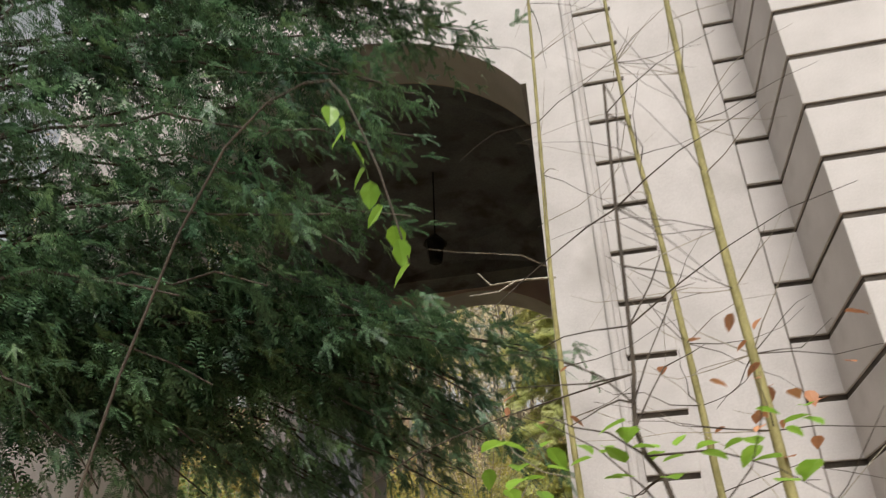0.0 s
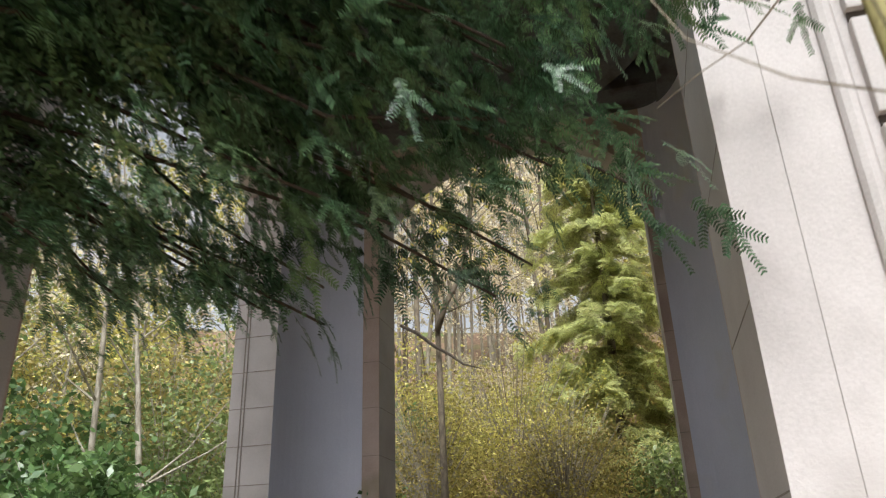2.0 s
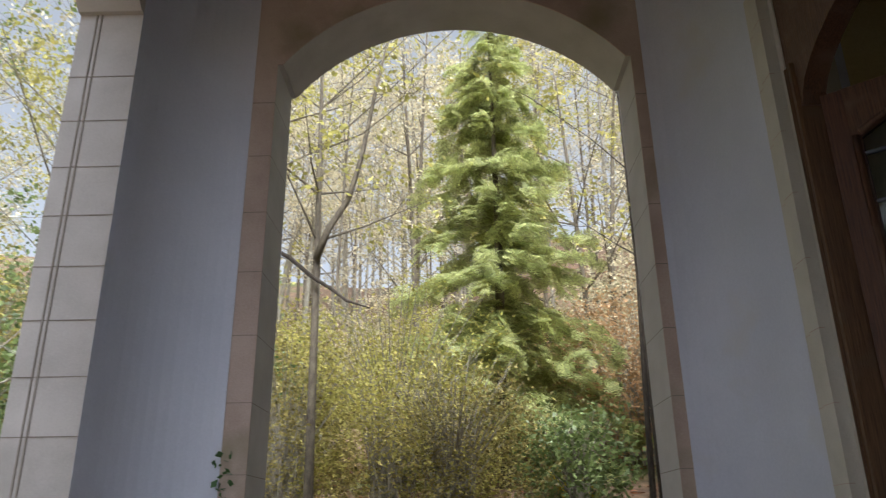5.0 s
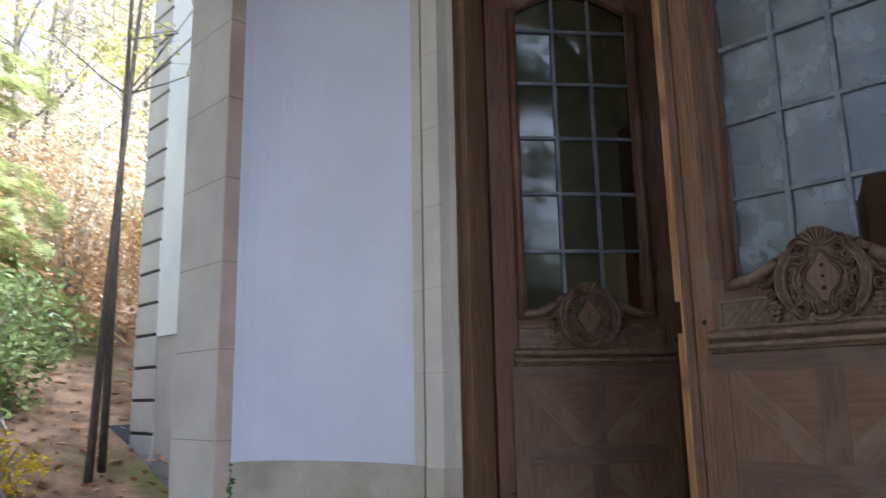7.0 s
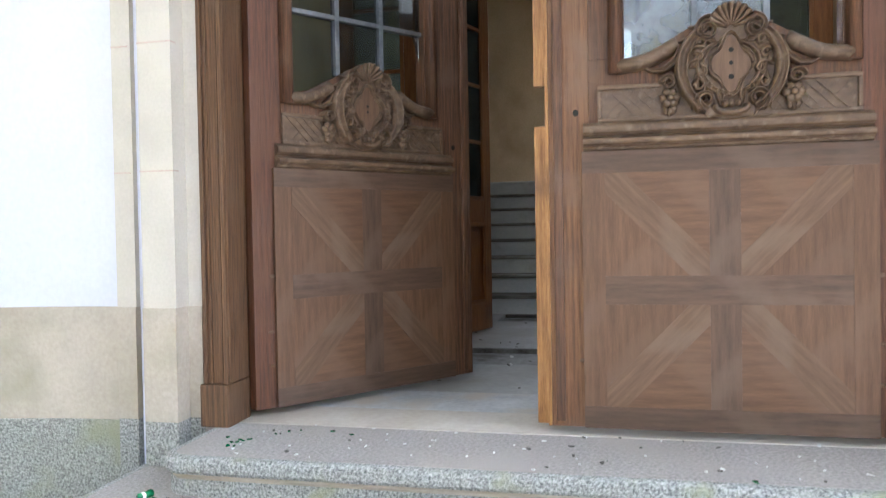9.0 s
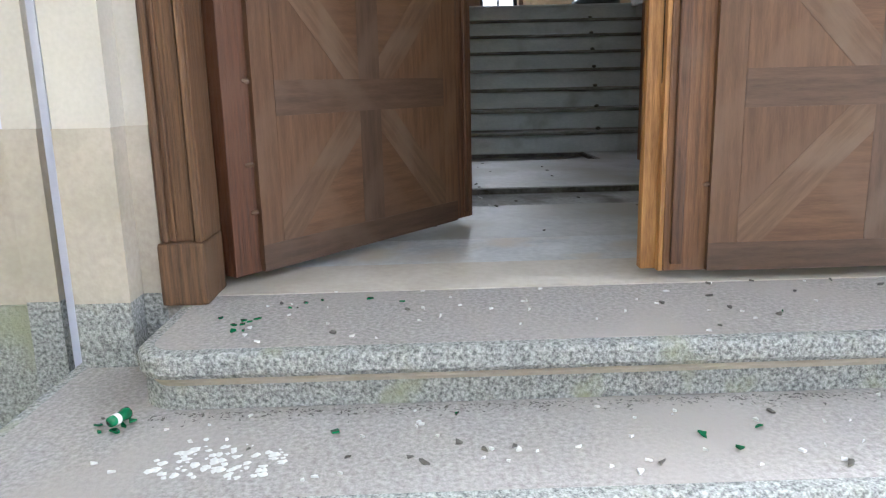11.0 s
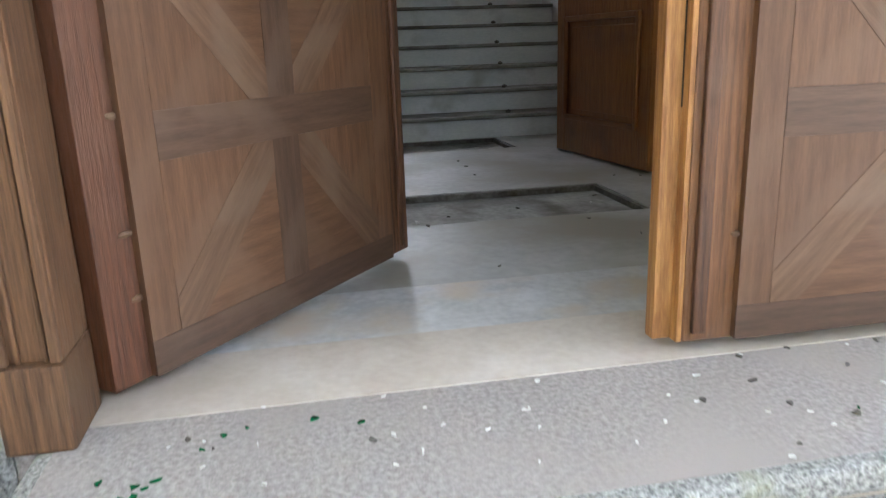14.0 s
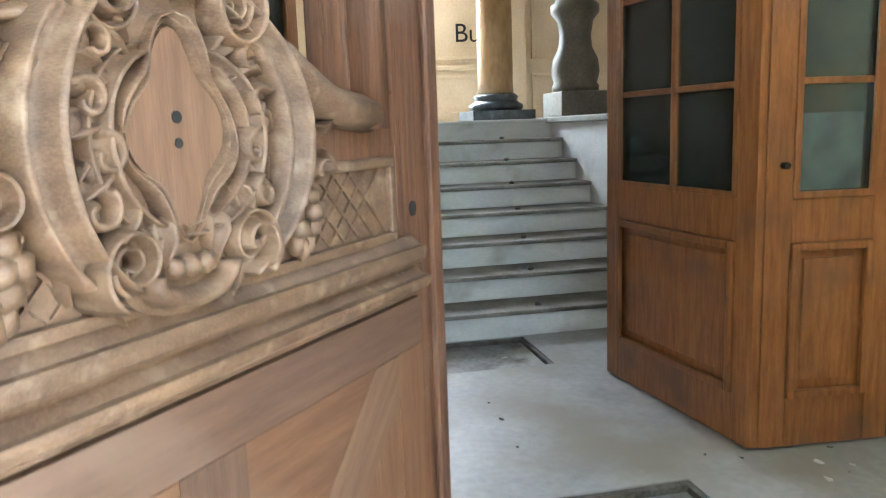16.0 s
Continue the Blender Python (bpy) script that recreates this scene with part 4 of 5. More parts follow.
structure("floor_vestibule", holed_floor(), FLOOR, "pale dusty stone floor with two empty mat wells", "floor")
WELL = mat("dirty_well_screed", (0.2, 0.2, 0.19), (0.4, 0.4, 0.38), 2.5, 0.75, 0.2, 40, stain=(0.12, 0.11, 0.09), stain_at=0.6, stain_scale=4)
structure("floor_mat_wells", boxes((1.33, 1.91, -0.5, 0.75, -0.2, -0.03), (3.25, 3.79, -0.5, 0.75, -0.2, -0.03)), WELL, "dirty sunken mat well bottom", "floor")
bm = bmesh.new()
for x0, x1 in ((1.33, 1.91), (3.25, 3.79)):
    box(bm, x1 - 0.03, x1 - 0.002, -0.498, 0.748, -0.03, -0.004)
    box(bm, x0 + 0.002, x1 - 0.03, -0.498, -0.478, -0.03, -0.006)
structure("trim_mat_wells", bm, GRIT, "black iron rim of the mat wells", "trim")

stairs = thing("marble_stairs", "grimy white marble staircase with moulded nosings", "stairs")
for i in range(8):
    x, z = 3.8 + 0.29 * i, 0.16 * (i + 1)
    y0, y1 = (-1.42, 1.62)
    part("riser", boxes((x, x + 0.29 if i < 7 else x + 0.3, y0, y1, z - 0.16 + (0.002 if i else 0), z - 0.028)), MARBLE, stairs, "white marble riser")
    part("tread", boxes((x - 0.03, x + 0.32, y0, y1, z - 0.028, z), bevel=0.009), TREAD if i < 7 else MARBLE, stairs, "grimy marble tread")
# one small dark lump on each of the lower seven treads
for k in range(7):
    bm = blob(bmesh.new(), (0, 0, 0), 0.022, (1, 1, 0.7))
    tagged(part("tread_spot", bm, GRIT, m=pose(3.8 + 0.29 * k + 0.05, -0.62 - 0.05 * k, 0.16 * (k + 1) + 0.012, 0, 0, 40 * k)), "small dark spot on a stair tread", "rubble", group="crumbs on the stairs")
structure("floor_hall", boxes((5.82, 9.2, -3.4, 4.0, 1.0, 1.278)), MARBLE, "pale marble upper hall floor", "floor")
structure("wall_stair_south", boxes((2.1, 5.95, -1.75, -1.425, 0, 1.24)), MARBLE, "pale marble stair parapet", "wall")
structure("trim_stair_coping", boxes((3.6, 6.1, -1.8, -1.38, 1.24, 1.29), bevel=0.01), GREYSTONE, "grey stone coping", "trim")
structure("wall_stair_north", boxes((2.1, 9.2, 1.62, 1.9, 0, 4.6)), HALLWALL, "brown stair hall wall", "wall")
structure("wall_vestibule_south", boxes((0.4, 2.05, -1.75, -1.42, 0, 1.9), (0.4, 0.6, -1.75, -1.42, 1.9, 3.7), (1.8, 2.05, -1.75, -1.42, 1.9, 3.7), (0.4, 2.05, -1.75, -1.42, 3.7, 4.6)), YELLOW, "yellow distempered vestibule wall", "wall")
structure("wall_vestibule_north", boxes((0.4, 2.1, 1.62, 1.9, 0, 4.6)), YELLOW, "yellow distempered vestibule wall", "wall")
structure("baseboard_vestibule", boxes((0.4, 2.05, -1.42, -1.395, 0, 0.16), bevel=0.004), DARKMARBLE, "dark marble skirting", "skirting")
structure("ceiling_hall", boxes((0.4, 2.0, -1.75, 1.9, 4.6, 4.8), (2.0, 9.2, -3.5, 4.0, 4.6, 4.8)), HALLWALL, "brown hall ceiling", "ceiling")
structure("wall_hall_south", boxes((2.05, 9.2, -3.5, -3.3, 0, 4.6)), HALLWALL, "brown hall wall", "wall")
structure("wall_hall_north", boxes((6.0, 9.2, 3.9, 4.1, 0, 4.6)), HALLWALL, "brown hall wall", "wall")
structure("wall_hall_east", boxes((8.35, 8.6, -3.4, -0.55, 1.28, 4.6), (8.35, 8.6, -0.05, 4.0, 1.28, 4.6), (8.35, 8.6, -0.55, -0.05, 3.6, 4.6)), CREAM, "cream panelled hall wall", "wall")


def glazed_leaf(name, width, m, label, cols, two_rows):
    lf = thing(name, label, "door", m)
    H = 2.9
    s = 0.1
    part("stile", boxes((0, s, -0.022, 0.022, 0.01, H), bevel=0.004), VARNISH, lf)
    part("stile", boxes((width - s, width, -0.022, 0.022, 0.01, H), bevel=0.004), VARNISH, lf)
    for z0, z1 in ((0.01, 0.2), (0.78, 0.94), (H - 0.12, H)):
        part("rail", boxes((s, width - s, -0.021, 0.021, z0, z1), bevel=0.003), VARNISH, lf)
    part("panel", boxes((s, width - s, -0.005, 0.005, 0.2, 0.78)), VARNISH, lf)
    part("raised_field", boxes((s + 0.06, width - s - 0.06, -0.013, 0.013, 0.26, 0.72), bevel=0.006), VARNISH, lf)
    for y in (-0.022, 0.022):
        for d in ((s, s + 0.03, 0.2, 0.78), (width - s - 0.03, width - s, 0.2, 0.78), (s + 0.03, width - s - 0.03, 0.2, 0.23), (s + 0.03, width - s - 0.03, 0.75, 0.78)):
            part("panel_moulding", boxes((d[0], d[1], y * 1.25 - 0.011, y * 1.25 + 0.011, d[2], d[3]), bevel=0.007), VARNISH, lf)
        for d in ((s, s + 0.025, 0.94, H - 0.12), (width - s - 0.025, width - s, 0.94, H - 0.12), (s, width - s, 0.94, 0.965)):
            part("glazing_bead", boxes((d[0], d[1], y - 0.006, y + 0.006, d[2], d[3]), bevel=0.004), VARNISH, lf)
    cw = (width - 2 * s) / cols
    for c in range(1, cols):
        part("glazing_bar", boxes((s + cw * c - 0.013, s + cw * c + 0.013, -0.018, 0.018, 0.965, H - 0.12), bevel=0.004), VARNISH, lf)
    for r in range(1, 5):
        part("glazing_bar", boxes((s + 0.02, width - s - 0.02, -0.016, 0.016, 0.95 + 0.4 * r - 0.012, 0.95 + 0.4 * r + 0.012), bevel=0.004), VARNISH, lf)
    for c in range(cols):
        for r in range(5):
            g = part("pane", boxes((s + cw * c + 0.005, s + cw * (c + 1) - 0.005, -0.002, 0.002, 0.952 + 0.4 * r, min(0.948 + 0.4 * (r + 1), H - 0.12))), GLASSGREEN, lf)
            g.visible_shadow = False
    return lf


lf = glazed_leaf("vestibule_door", 1.0, pose(2.045, -0.84, 0, 0, 0, 7), "varnished glazed vestibule door folded open", 2, True)
for z in (0.98, 1.14):
    part("screw_cap", tube([(0.97, -0.022, z), (0.97, -0.028, z)], 0.012, 10), JAMBSTONE, lf)
glazed_leaf("glazed_side_leaf", 0.52, pose(2.06, -0.855, 0, 0, 0, -94), "varnished glazed side leaf of the vestibule screen", 1, True)
part("door_knob", tube([(0.06, -0.05, 1.06), (0.06, -0.02, 1.06)], 0.012, 10), BLACKIRON, bpy.data.objects["glazed_side_leaf"])
glazed_leaf("vestibule_door", 0.86, pose(2.0, 1.03, 0, 0, 0, -20), "varnished glazed vestibule door standing open", 2, True)
glazed_leaf("glazed_side_leaf", 0.56, pose(2.03, 1.04, 0, 0, 0, 90), "varnished glazed side leaf of the vestibule screen", 1, True)
structure("wall_over_screen", boxes((1.96, 2.1, -1.42, 1.62, 2.95, 4.6)), YELLOW, "yellow wall over the glazed screen", "wall")

column = thing("column", "ochre marble column on a dark moulded base", "column", pose(7.2, -1.33, 1.28))
part("shaft", lathe([(0.185, 0.26), (0.18, 0.4), (0.178, 1.4), (0.16, 3.0)], 40), OCHRE, column, smooth=True)
part("base", lathe([(0.26, 0.1), (0.28, 0.13), (0.28, 0.16), (0.23, 0.19), (0.22, 0.21), (0.235, 0.24), (0.2, 0.27)], 40), DARKMARBLE, column, "dark moulded marble base", smooth=True)
part("plinth", boxes((-0.32, 0.32, -0.32, 0.32, 0, 0.1), bevel=0.006), DARKMARBLE, column)
part("capital", lathe([(0.16, 3.0), (0.2, 3.05), (0.18, 3.1), (0.3, 3.3)], 32), CREAM, column)

newel = thing("newel_post", "grey stone vase-shaped newel on a square block", "newel", pose(5.75, -1.62, 1.29))
part("block", boxes((-0.23, 0.23, -0.21, 0.21, 0, 0.2), bevel=0.01), GREYSTONE, newel)
part("vase", lathe([(0.19, 0.2), (0.2, 0.24), (0.18, 0.27), (0.2, 0.36), (0.19, 0.46), (0.14, 0.56), (0.13, 0.66), (0.15, 0.78), (0.2, 0.84), (0.2, 0.9), (0.16, 0.93), (0.14, 1.3)], 4 * 6), GREYSTONE, newel, smooth=True)

# cream panelling and an inner door at the back of the hall
pan = thing("wall_panelling", "cream painted wood panelling with mouldings", "panelling", pose(8.35, 0, 1.28))
for y0, y1 in ((-1.62, -0.72), (-2.75, -2.1)):
    for z0, z1 in ((0.12, 0.55), (0.72, 2.6)):
        for d in ((y0, y0 + 0.04, z0, z1), (y1 - 0.04, y1, z0, z1), (y0 + 0.04, y1 - 0.04, z0, z0 + 0.04), (y0 + 0.04, y1 - 0.04, z1 - 0.04, z1)):
            part("panel_moulding", boxes((-0.025, 0.0, *d), bevel=0.006), CREAM, pan)
part("dado_rail", boxes((-0.035, 0, -1.7, -0.62, 0.6, 0.66), bevel=0.008), CREAM, pan)
part("pilaster", boxes((-0.05, 0, -2.02, -1.72, 0, 3.2), bevel=0.008), CREAM, pan)
part("pilaster", boxes((-0.05, 0, -0.62, -0.56, 0, 3.2), bevel=0.008), OAKRED, pan)
part("pilaster", boxes((-0.05, 0, -0.05, 0.1, 0, 3.2), bevel=0.008), OAKRED, pan)
tag = bpy.data.curves.new("scrawl", "FONT")
tag.body, tag.size, tag.extrude = "Bu", 0.3, 0.001
text = new("graffiti", tag)
text.data.materials.append(BLACKIRON)
text.matrix_basis = Matrix(((0, 0, -1, 8.34), (-1, 0, 0, -1.17), (0, 1, 0, 2.2), (0, 0, 0, 1)))
tagged(text, "black scrawled letters on the cream panel", "graffiti")
win = thing("window_1", "narrow bright window with a dark bar", "window", kind="structure")
part("window_frame", boxes((8.4, 8.46, -0.55, -0.5, 1.28, 3.6), (8.4, 8.46, -0.1, -0.05, 1.28, 3.6), (8.4, 8.46, -0.5, -0.1, 1.28, 1.4)), BLACKIRON, win)
part("glazing_bar", boxes((8.41, 8.44, -0.315, -0.285, 1.4, 3.6)), BLACKIRON, win)
SKYGLOW = bpy.data.materials.new("daylight_beyond")
SKYGLOW.use_nodes = True
eb = SKYGLOW.node_tree.nodes["Principled BSDF"]
eb.inputs["Emission Color"].default_value, eb.inputs["Emission Strength"].default_value = (0.9, 0.95, 1, 1), 0.6
structure("backdrop_daylight", boxes((9.0, 9.02, -1.5, 1.0, 1.28, 4.5)), SKYGLOW, "white daylight outside the window", "backdrop")

# ---- plants ----
rng = np.random.default_rng(7)
CLEAR = [(-1.03, -6.5, 0.5), (-1.2, -5.6, 0.5), (-1.5, -4.7, 0.6), (-2.0, -3.8, 0.7), (-2.6, -2.9, 0.8)]

# thin places in the crown where the boughs have died back
BARE = [((-2.65, -5.5, 1.85), 0.4, 0.5), ((-3.05, -5.0, 2.2), 0.45, 0.5), ((-3.6, -4.3, 2.65), 0.5, 0.5), ((-2.65, -3.6, 1.95), 0.35, 0.6), ((-3.05, -3.9, 1.75), 0.4, 0.6), ((-3.0, -3.5, 2.25), 0.45, 0.6)]


def limb_path(a, b, sag, n=9):
    a, b = np.array(a, float), np.array(b, float)
    out = []
    for i in range(n + 1):
        t = i / n
        p = a + (b - a) * t
        p[2] += sag * math.sin(math.pi * t) + 0.0
        p += rng.normal(scale=0.03, size=3) * (0 < i < n)
        out.append(p)
    return out


def yew(name, label, base, height, tips, template, material, lit_material, per_m, spray_scale):
    tree = thing(name, label, "tree", pose(*base))
    b = np.array(base, float)
    pts = [(0.12 * math.sin(2.1 * t), 0.1 * math.cos(3 * t), height * t) for t in np.linspace(0, 1, 10)]
    part("trunk", tube(pts, [0.2 * (1 - 0.85 * t) for t in np.linspace(0, 1, 10)], 10), BARK, tree, smooth=True)
    bases, dirs, sc, tips_t = [], [], [], []
    for tip, z_from in tips:
        a = np.array((0, 0, z_from)) 
        e = np.array(tip) - b
        path = limb_path(a, e, 0.35)
        part("limb", tube(path, [0.013 * (1 - 0.85 * i / 9) + 0.003 for i in range(10)], 6), BARK, tree)
        ln = np.linalg.norm(e - a)
        for k in range(int(ln * per_m)):
            t = 1 - 0.8 * (rng.random() ** 0.8)
            i = min(int(t * 9), 8)
            p = path[i] + (path[i + 1] - path[i]) * (t * 9 - i)
            out = (e - a) / ln
            sd = np.array((-out[1], out[0], 0)) * rng.choice((-1, 1))
            d = out * rng.uniform(0.3, 1.0) + sd * rng.uniform(0.1, 1.0) + np.array((0, 0, rng.uniform(-1.3, 0.05)))
            off = rng.normal(scale=(0.2, 0.2, 0.16), size=3) * (1.1 - 0.6 * t)
            tips_t.append(t)
            bases.append(p + off)
            dirs.append(d)
            sc.append(spray_scale * rng.uniform(0.6, 1.3))
    bases, dirs, sc = np.array(bases), np.array(dirs), np.array(sc)
    keep = np.ones(len(bases), bool)
    for c in CLEAR:
        keep &= np.linalg.norm(bases + b - np.array(c), axis=1) > 0.55
    for c, reach, left in BARE:
        keep &= (np.linalg.norm(bases + b - np.array(c), axis=1) > reach) | (rng.random(len(bases)) < left)
    bases, dirs, sc = bases[keep], dirs[keep], sc[keep]
    # one spray in ten gets the lit colour, picked at random
    lit = rng.random(len(bases)) < 0.1
    tip = np.array(tips_t)[keep] > 0.72
    for sel, mt, nm, tp in ((~lit & ~tip, material, "inner_needle_sprays", template[1]), (~lit & tip, material, "needle_sprays", template[0]), (lit, lit_material, "pale_needle_sprays", template[0])):
        me = quad_mesh(nm, place_sprays(tp, bases[sel], dirs[sel], sc[sel], rng), mt)
        tagged(part(nm, me, None, tree), kind="stuff")
    return tree


TEMPLATE = spray_template(rng, 0.22, 20, 0.024, 0.008, 2)
INNER = spray_template(rng, 0.26, 10, 0.032, 0.015, 2)
tips = []
# low fringe hanging in front of the arch, then layers above
for tip in ((-0.62, -3.62, 1.95), (-0.9, -3.7, 2.1), (-1.65, -3.35, 1.5), (-2.0, -3.5, 1.65), (-2.45, -3.35, 1.42), (-2.8, -3.7, 1.5), (-1.2, -3.9, 2.0), (-1.5, -4.0, 2.2), (-2.2, -4.1, 1.9), (-3.0, -4.3, 1.5), (-3.4, -4.6, 1.2), (-3.2, -4.0, 1.0), (-3.7, -4.2, 0.7), (-2.75, -4.6, 1.75), (-2.3, -4.9, 2.2), (-2.6, -5.3, 2.0), (-3.2, -5.5, 1.5)):
    tips.append((tip, 2.4 + 0.6 * rng.random()))
for k in range(15):
    tips.append(((rng.uniform(-3.2, -0.95), rng.uniform(-3.75, -3.35), rng.uniform(1.55, 2.4)), rng.uniform(2.6, 3.6)))
for x, y, z in ((-2.2, -3.15, 1.25), (-1.56, -3.1, 1.28), (-2.5, -3.4, 1.3), (-2.85, -3.5, 1.3), (-1.3, -3.45, 1.45), (-1.9, -3.4, 1.45), (-3.1, -3.8, 1.3)):
    for j in range(2):
        tips.append(((x + 0.12 * rng.normal(), y + 0.08 * rng.normal(), z + 0.1 * j), 2.6 + 0.5 * j))
for k in range(10):
    tips.append(((rng.uniform(-2.3, -0.8), rng.uniform(-4.6, -4.0), rng.uniform(4.4, 6.0)), rng.uniform(5.5, 7.0)))
for k in range(32):
    z = rng.uniform(2.3, 6.4)
    reach = rng.uniform(-2.9, -1.25) if z < 4.3 else rng.uniform(-3.4, -0.8)
    tips.append(((reach, rng.uniform(-5.3, -3.65), z), z + rng.uniform(0.2, 1.2)))
for k in range(6):
    tips.append(((rng.uniform(-5.8, -4.4), rng.uniform(-4.9, -3.7), rng.uniform(2.6, 5.5)), rng.uniform(2, 6.5)))
for k in range(7):
    tips.append(((rng.uniform(-4.8, -3.0), rng.uniform(-6.6, -5.6), rng.uniform(2.2, 5.0)), rng.uniform(3, 6.5)))
yew("yew_tree", "dark green yew with drooping feathery branches", (-4.9, -5.1, -0.75), 9.0, tips, (TEMPLATE, INNER), YEW, YEWLIT, 56, 0.93)


def stem(pts, r0, r1, n=14):
    """Smooth points and radii of a stem through a few turning points."""
    P = [np.array(p, float) for p in pts]
    out = []
    for i in range(n + 1):
        t = i / n * (len(P) - 1)
        k = min(int(t), len(P) - 2)
        f = t - k
        p0, p1, p2, p3 = P[max(k - 1, 0)], P[k], P[k + 1], P[min(k + 2, len(P) - 1)]
        out.append(0.5 * (2 * p1 + (p2 - p0) * f + (2 * p0 - 5 * p1 + 4 * p2 - p3) * f * f + (3 * p1 - p0 - 3 * p2 + p3) * f ** 3))
    return out, [r0 + (r1 - r0) * i / n for i in range(n + 1)]


def twigs(origin_pts, count, length, lift, spread=1.0, r=0.004, bm=None):
    bm = bm or bmesh.new()
    ends = []
    for _ in range(count):
        p = np.array(origin_pts[rng.integers(len(origin_pts) // 4, len(origin_pts))])
        d = np.array((rng.normal() * spread, rng.normal() * spread, lift + 0.4 * rng.normal()))
        d /= np.linalg.norm(d)
        ln = length * rng.uniform(0.5, 1.2)
        q = [p]
        for i in range(4):
            d = d + rng.normal(scale=0.18, size=3)
            d /= np.linalg.norm(d)
            q.append(q[-1] + d * ln / 4)
        tube(q, [r, r * 0.8, r * 0.6, r * 0.45, r * 0.3], 4, bm)
        ends += q[2:]
    return bm, ends


def big_leaf(material, pts):
    """Ovate leaves, folded at the midrib, at (point, direction, size)."""
    bm = bmesh.new()
    for p, d, s in pts:
        d = Vector(d).normalized()
        side = d.cross(Vector((0, 0, 1))).normalized()
        up = side.cross(d)
        p = Vector(p)
        mid = [bm.verts.new(p + d * s * t - up * 0.1 * s * t * t) for t in (0, 0.3, 0.65, 1)]
        for sg in (-1, 1):
            ed = [bm.verts.new(p + d * s * t + side * sg * s * w + up * 0.07 * s - up * 0.1 * s * t * t) for t, w in ((0.12, 0.24), (0.38, 0.36), (0.72, 0.22))]
            bm.faces.new((mid[0], ed[0], mid[1]))
            bm.faces.new((mid[1], ed[0], ed[1]))
            bm.faces.new((mid[1], ed[1], ed[2], mid[2]))
            bm.faces.new((mid[2], ed[2], mid[3]))
    return bm


def sapling(base, turns, r, material, label, twig_n, leaf_pts, dry_pts, dark=False):
    t = thing("sapling", label, "sapling", pose(*base), group="saplings before the porch")
    pts, rad = stem(turns, r, r * 0.5)
    part("stem", tube(pts, rad, 8), material, t, smooth=True)
    for _ in range(int(twig_n * 2)):
        bm, ends = twigs(pts, 1, 0.75, 0.25, 1.0, 0.0034)
        part("twig", bm, BARK if dark or _ % 2 else BARKPALE, t)
    if leaf_pts:
        tagged(part("leaves", big_leaf(LIME, leaf_pts), LIME, t, "fresh lime green leaves"))
    if dry_pts:
        part("dry_leaves", big_leaf(DRYLEAF, dry_pts), DRYLEAF, t, "curled brown dead leaves")
    return t


def scatter(c, ext, n, size, down=0.0):
    return [((c[0] + rng.uniform(-ext[0], ext[0]), c[1] + rng.uniform(-ext[1], ext[1]), c[2] + rng.uniform(-ext[2], ext[2])), (rng.normal(), rng.normal(), 0.3 * rng.normal() - down), size * rng.uniform(0.7, 1.25)) for _ in range(n)]


sapling((-0.68, -4.42, -0.6), [(0.02, 0, 0), (0, 0, 1.5), (-0.03, 0, 2.6), (0.0, 0.02, 3.8), (0.05, 0, 5.5)], 0.02, BARKGREEN, "slim olive-barked sapling beside the pier", 12, [], scatter((-0.05, -0.2, 2.1), (0.3, 0.25, 0.2), 5, 0.075, 0.6))
sapling((0.02, -4.4, -0.6), [(0.02, 0, 0), (-0.02, 0, 1.8), (-0.06, 0, 3.0), (-0.12, 0.02, 4.2), (-0.1, 0, 6.0)], 0.022, BARKGREEN, "slim olive-barked sapling with bare twigs", 22, [], scatter((0.1, 0, 2.0), (0.3, 0.2, 0.3), 5, 0.07, 0.6))
sapling((0.2, -5.03, -0.7), [(0.02, 0, 0), (0.0, 0, 1.6), (-0.03, 0, 2.8), (-0.02, 0, 4.0), (0.03, 0, 5.6)], 0.027, BARKGREEN, "olive-barked sapling with a few brown leaves", 26, [], scatter((0.2, -0.1, 2.0), (0.3, 0.2, 0.35), 12, 0.08, 0.6))
sapling((-0.34, -6.42, -0.85), [(0.013, 0, 0), (0.0, 0.0, 1.32), (-0.085, 0, 1.62), (-0.065, 0, 1.85), (-0.04, 0, 2.37), (-0.013, 0, 2.83)], 0.009, BARK, "dark thin sapling with lime green leaves", 12, scatter((-0.06, 0.0, 1.58), (0.42, 0.2, 0.11), 44, 0.075, 0.2), scatter((0.2, 0, 1.8), (0.17, 0.1, 0.17), 6, 0.045, 0.6), True)
sapling((-1.8, -6.9, -1.0), [(0, 0, 0), (0.0, 0.05, 1.4), (0.3, 0.0, 2.5), (0.62, -0.03, 2.75), (0.78, -0.05, 2.5), (0.9, -0.05, 2.1)], 0.0045, BARK, "thin arching whip with lime green leaves", 0, [((0.68 + 0.22 * k / 9, -0.05 + 0.02 * rng.normal(), 2.62 - 0.52 * (k / 9) ** 1.1), (0.4 * rng.normal(), 0.4 * rng.normal(), -1), 0.075) for k in range(10)], [])


def crown_points(n, centre, radii, clumps, spread):
    """Points gathered in uneven clumps inside an ellipsoid."""
    c = rng.normal(size=(clumps, 3))
    c *= (rng.random(clumps) ** 0.4 / np.linalg.norm(c, axis=1))[:, None]
    k = rng.integers(0, clumps, n)
    p = c[k] + rng.normal(scale=spread, size=(n, 3))
    return np.array(centre) + p * np.array(radii)


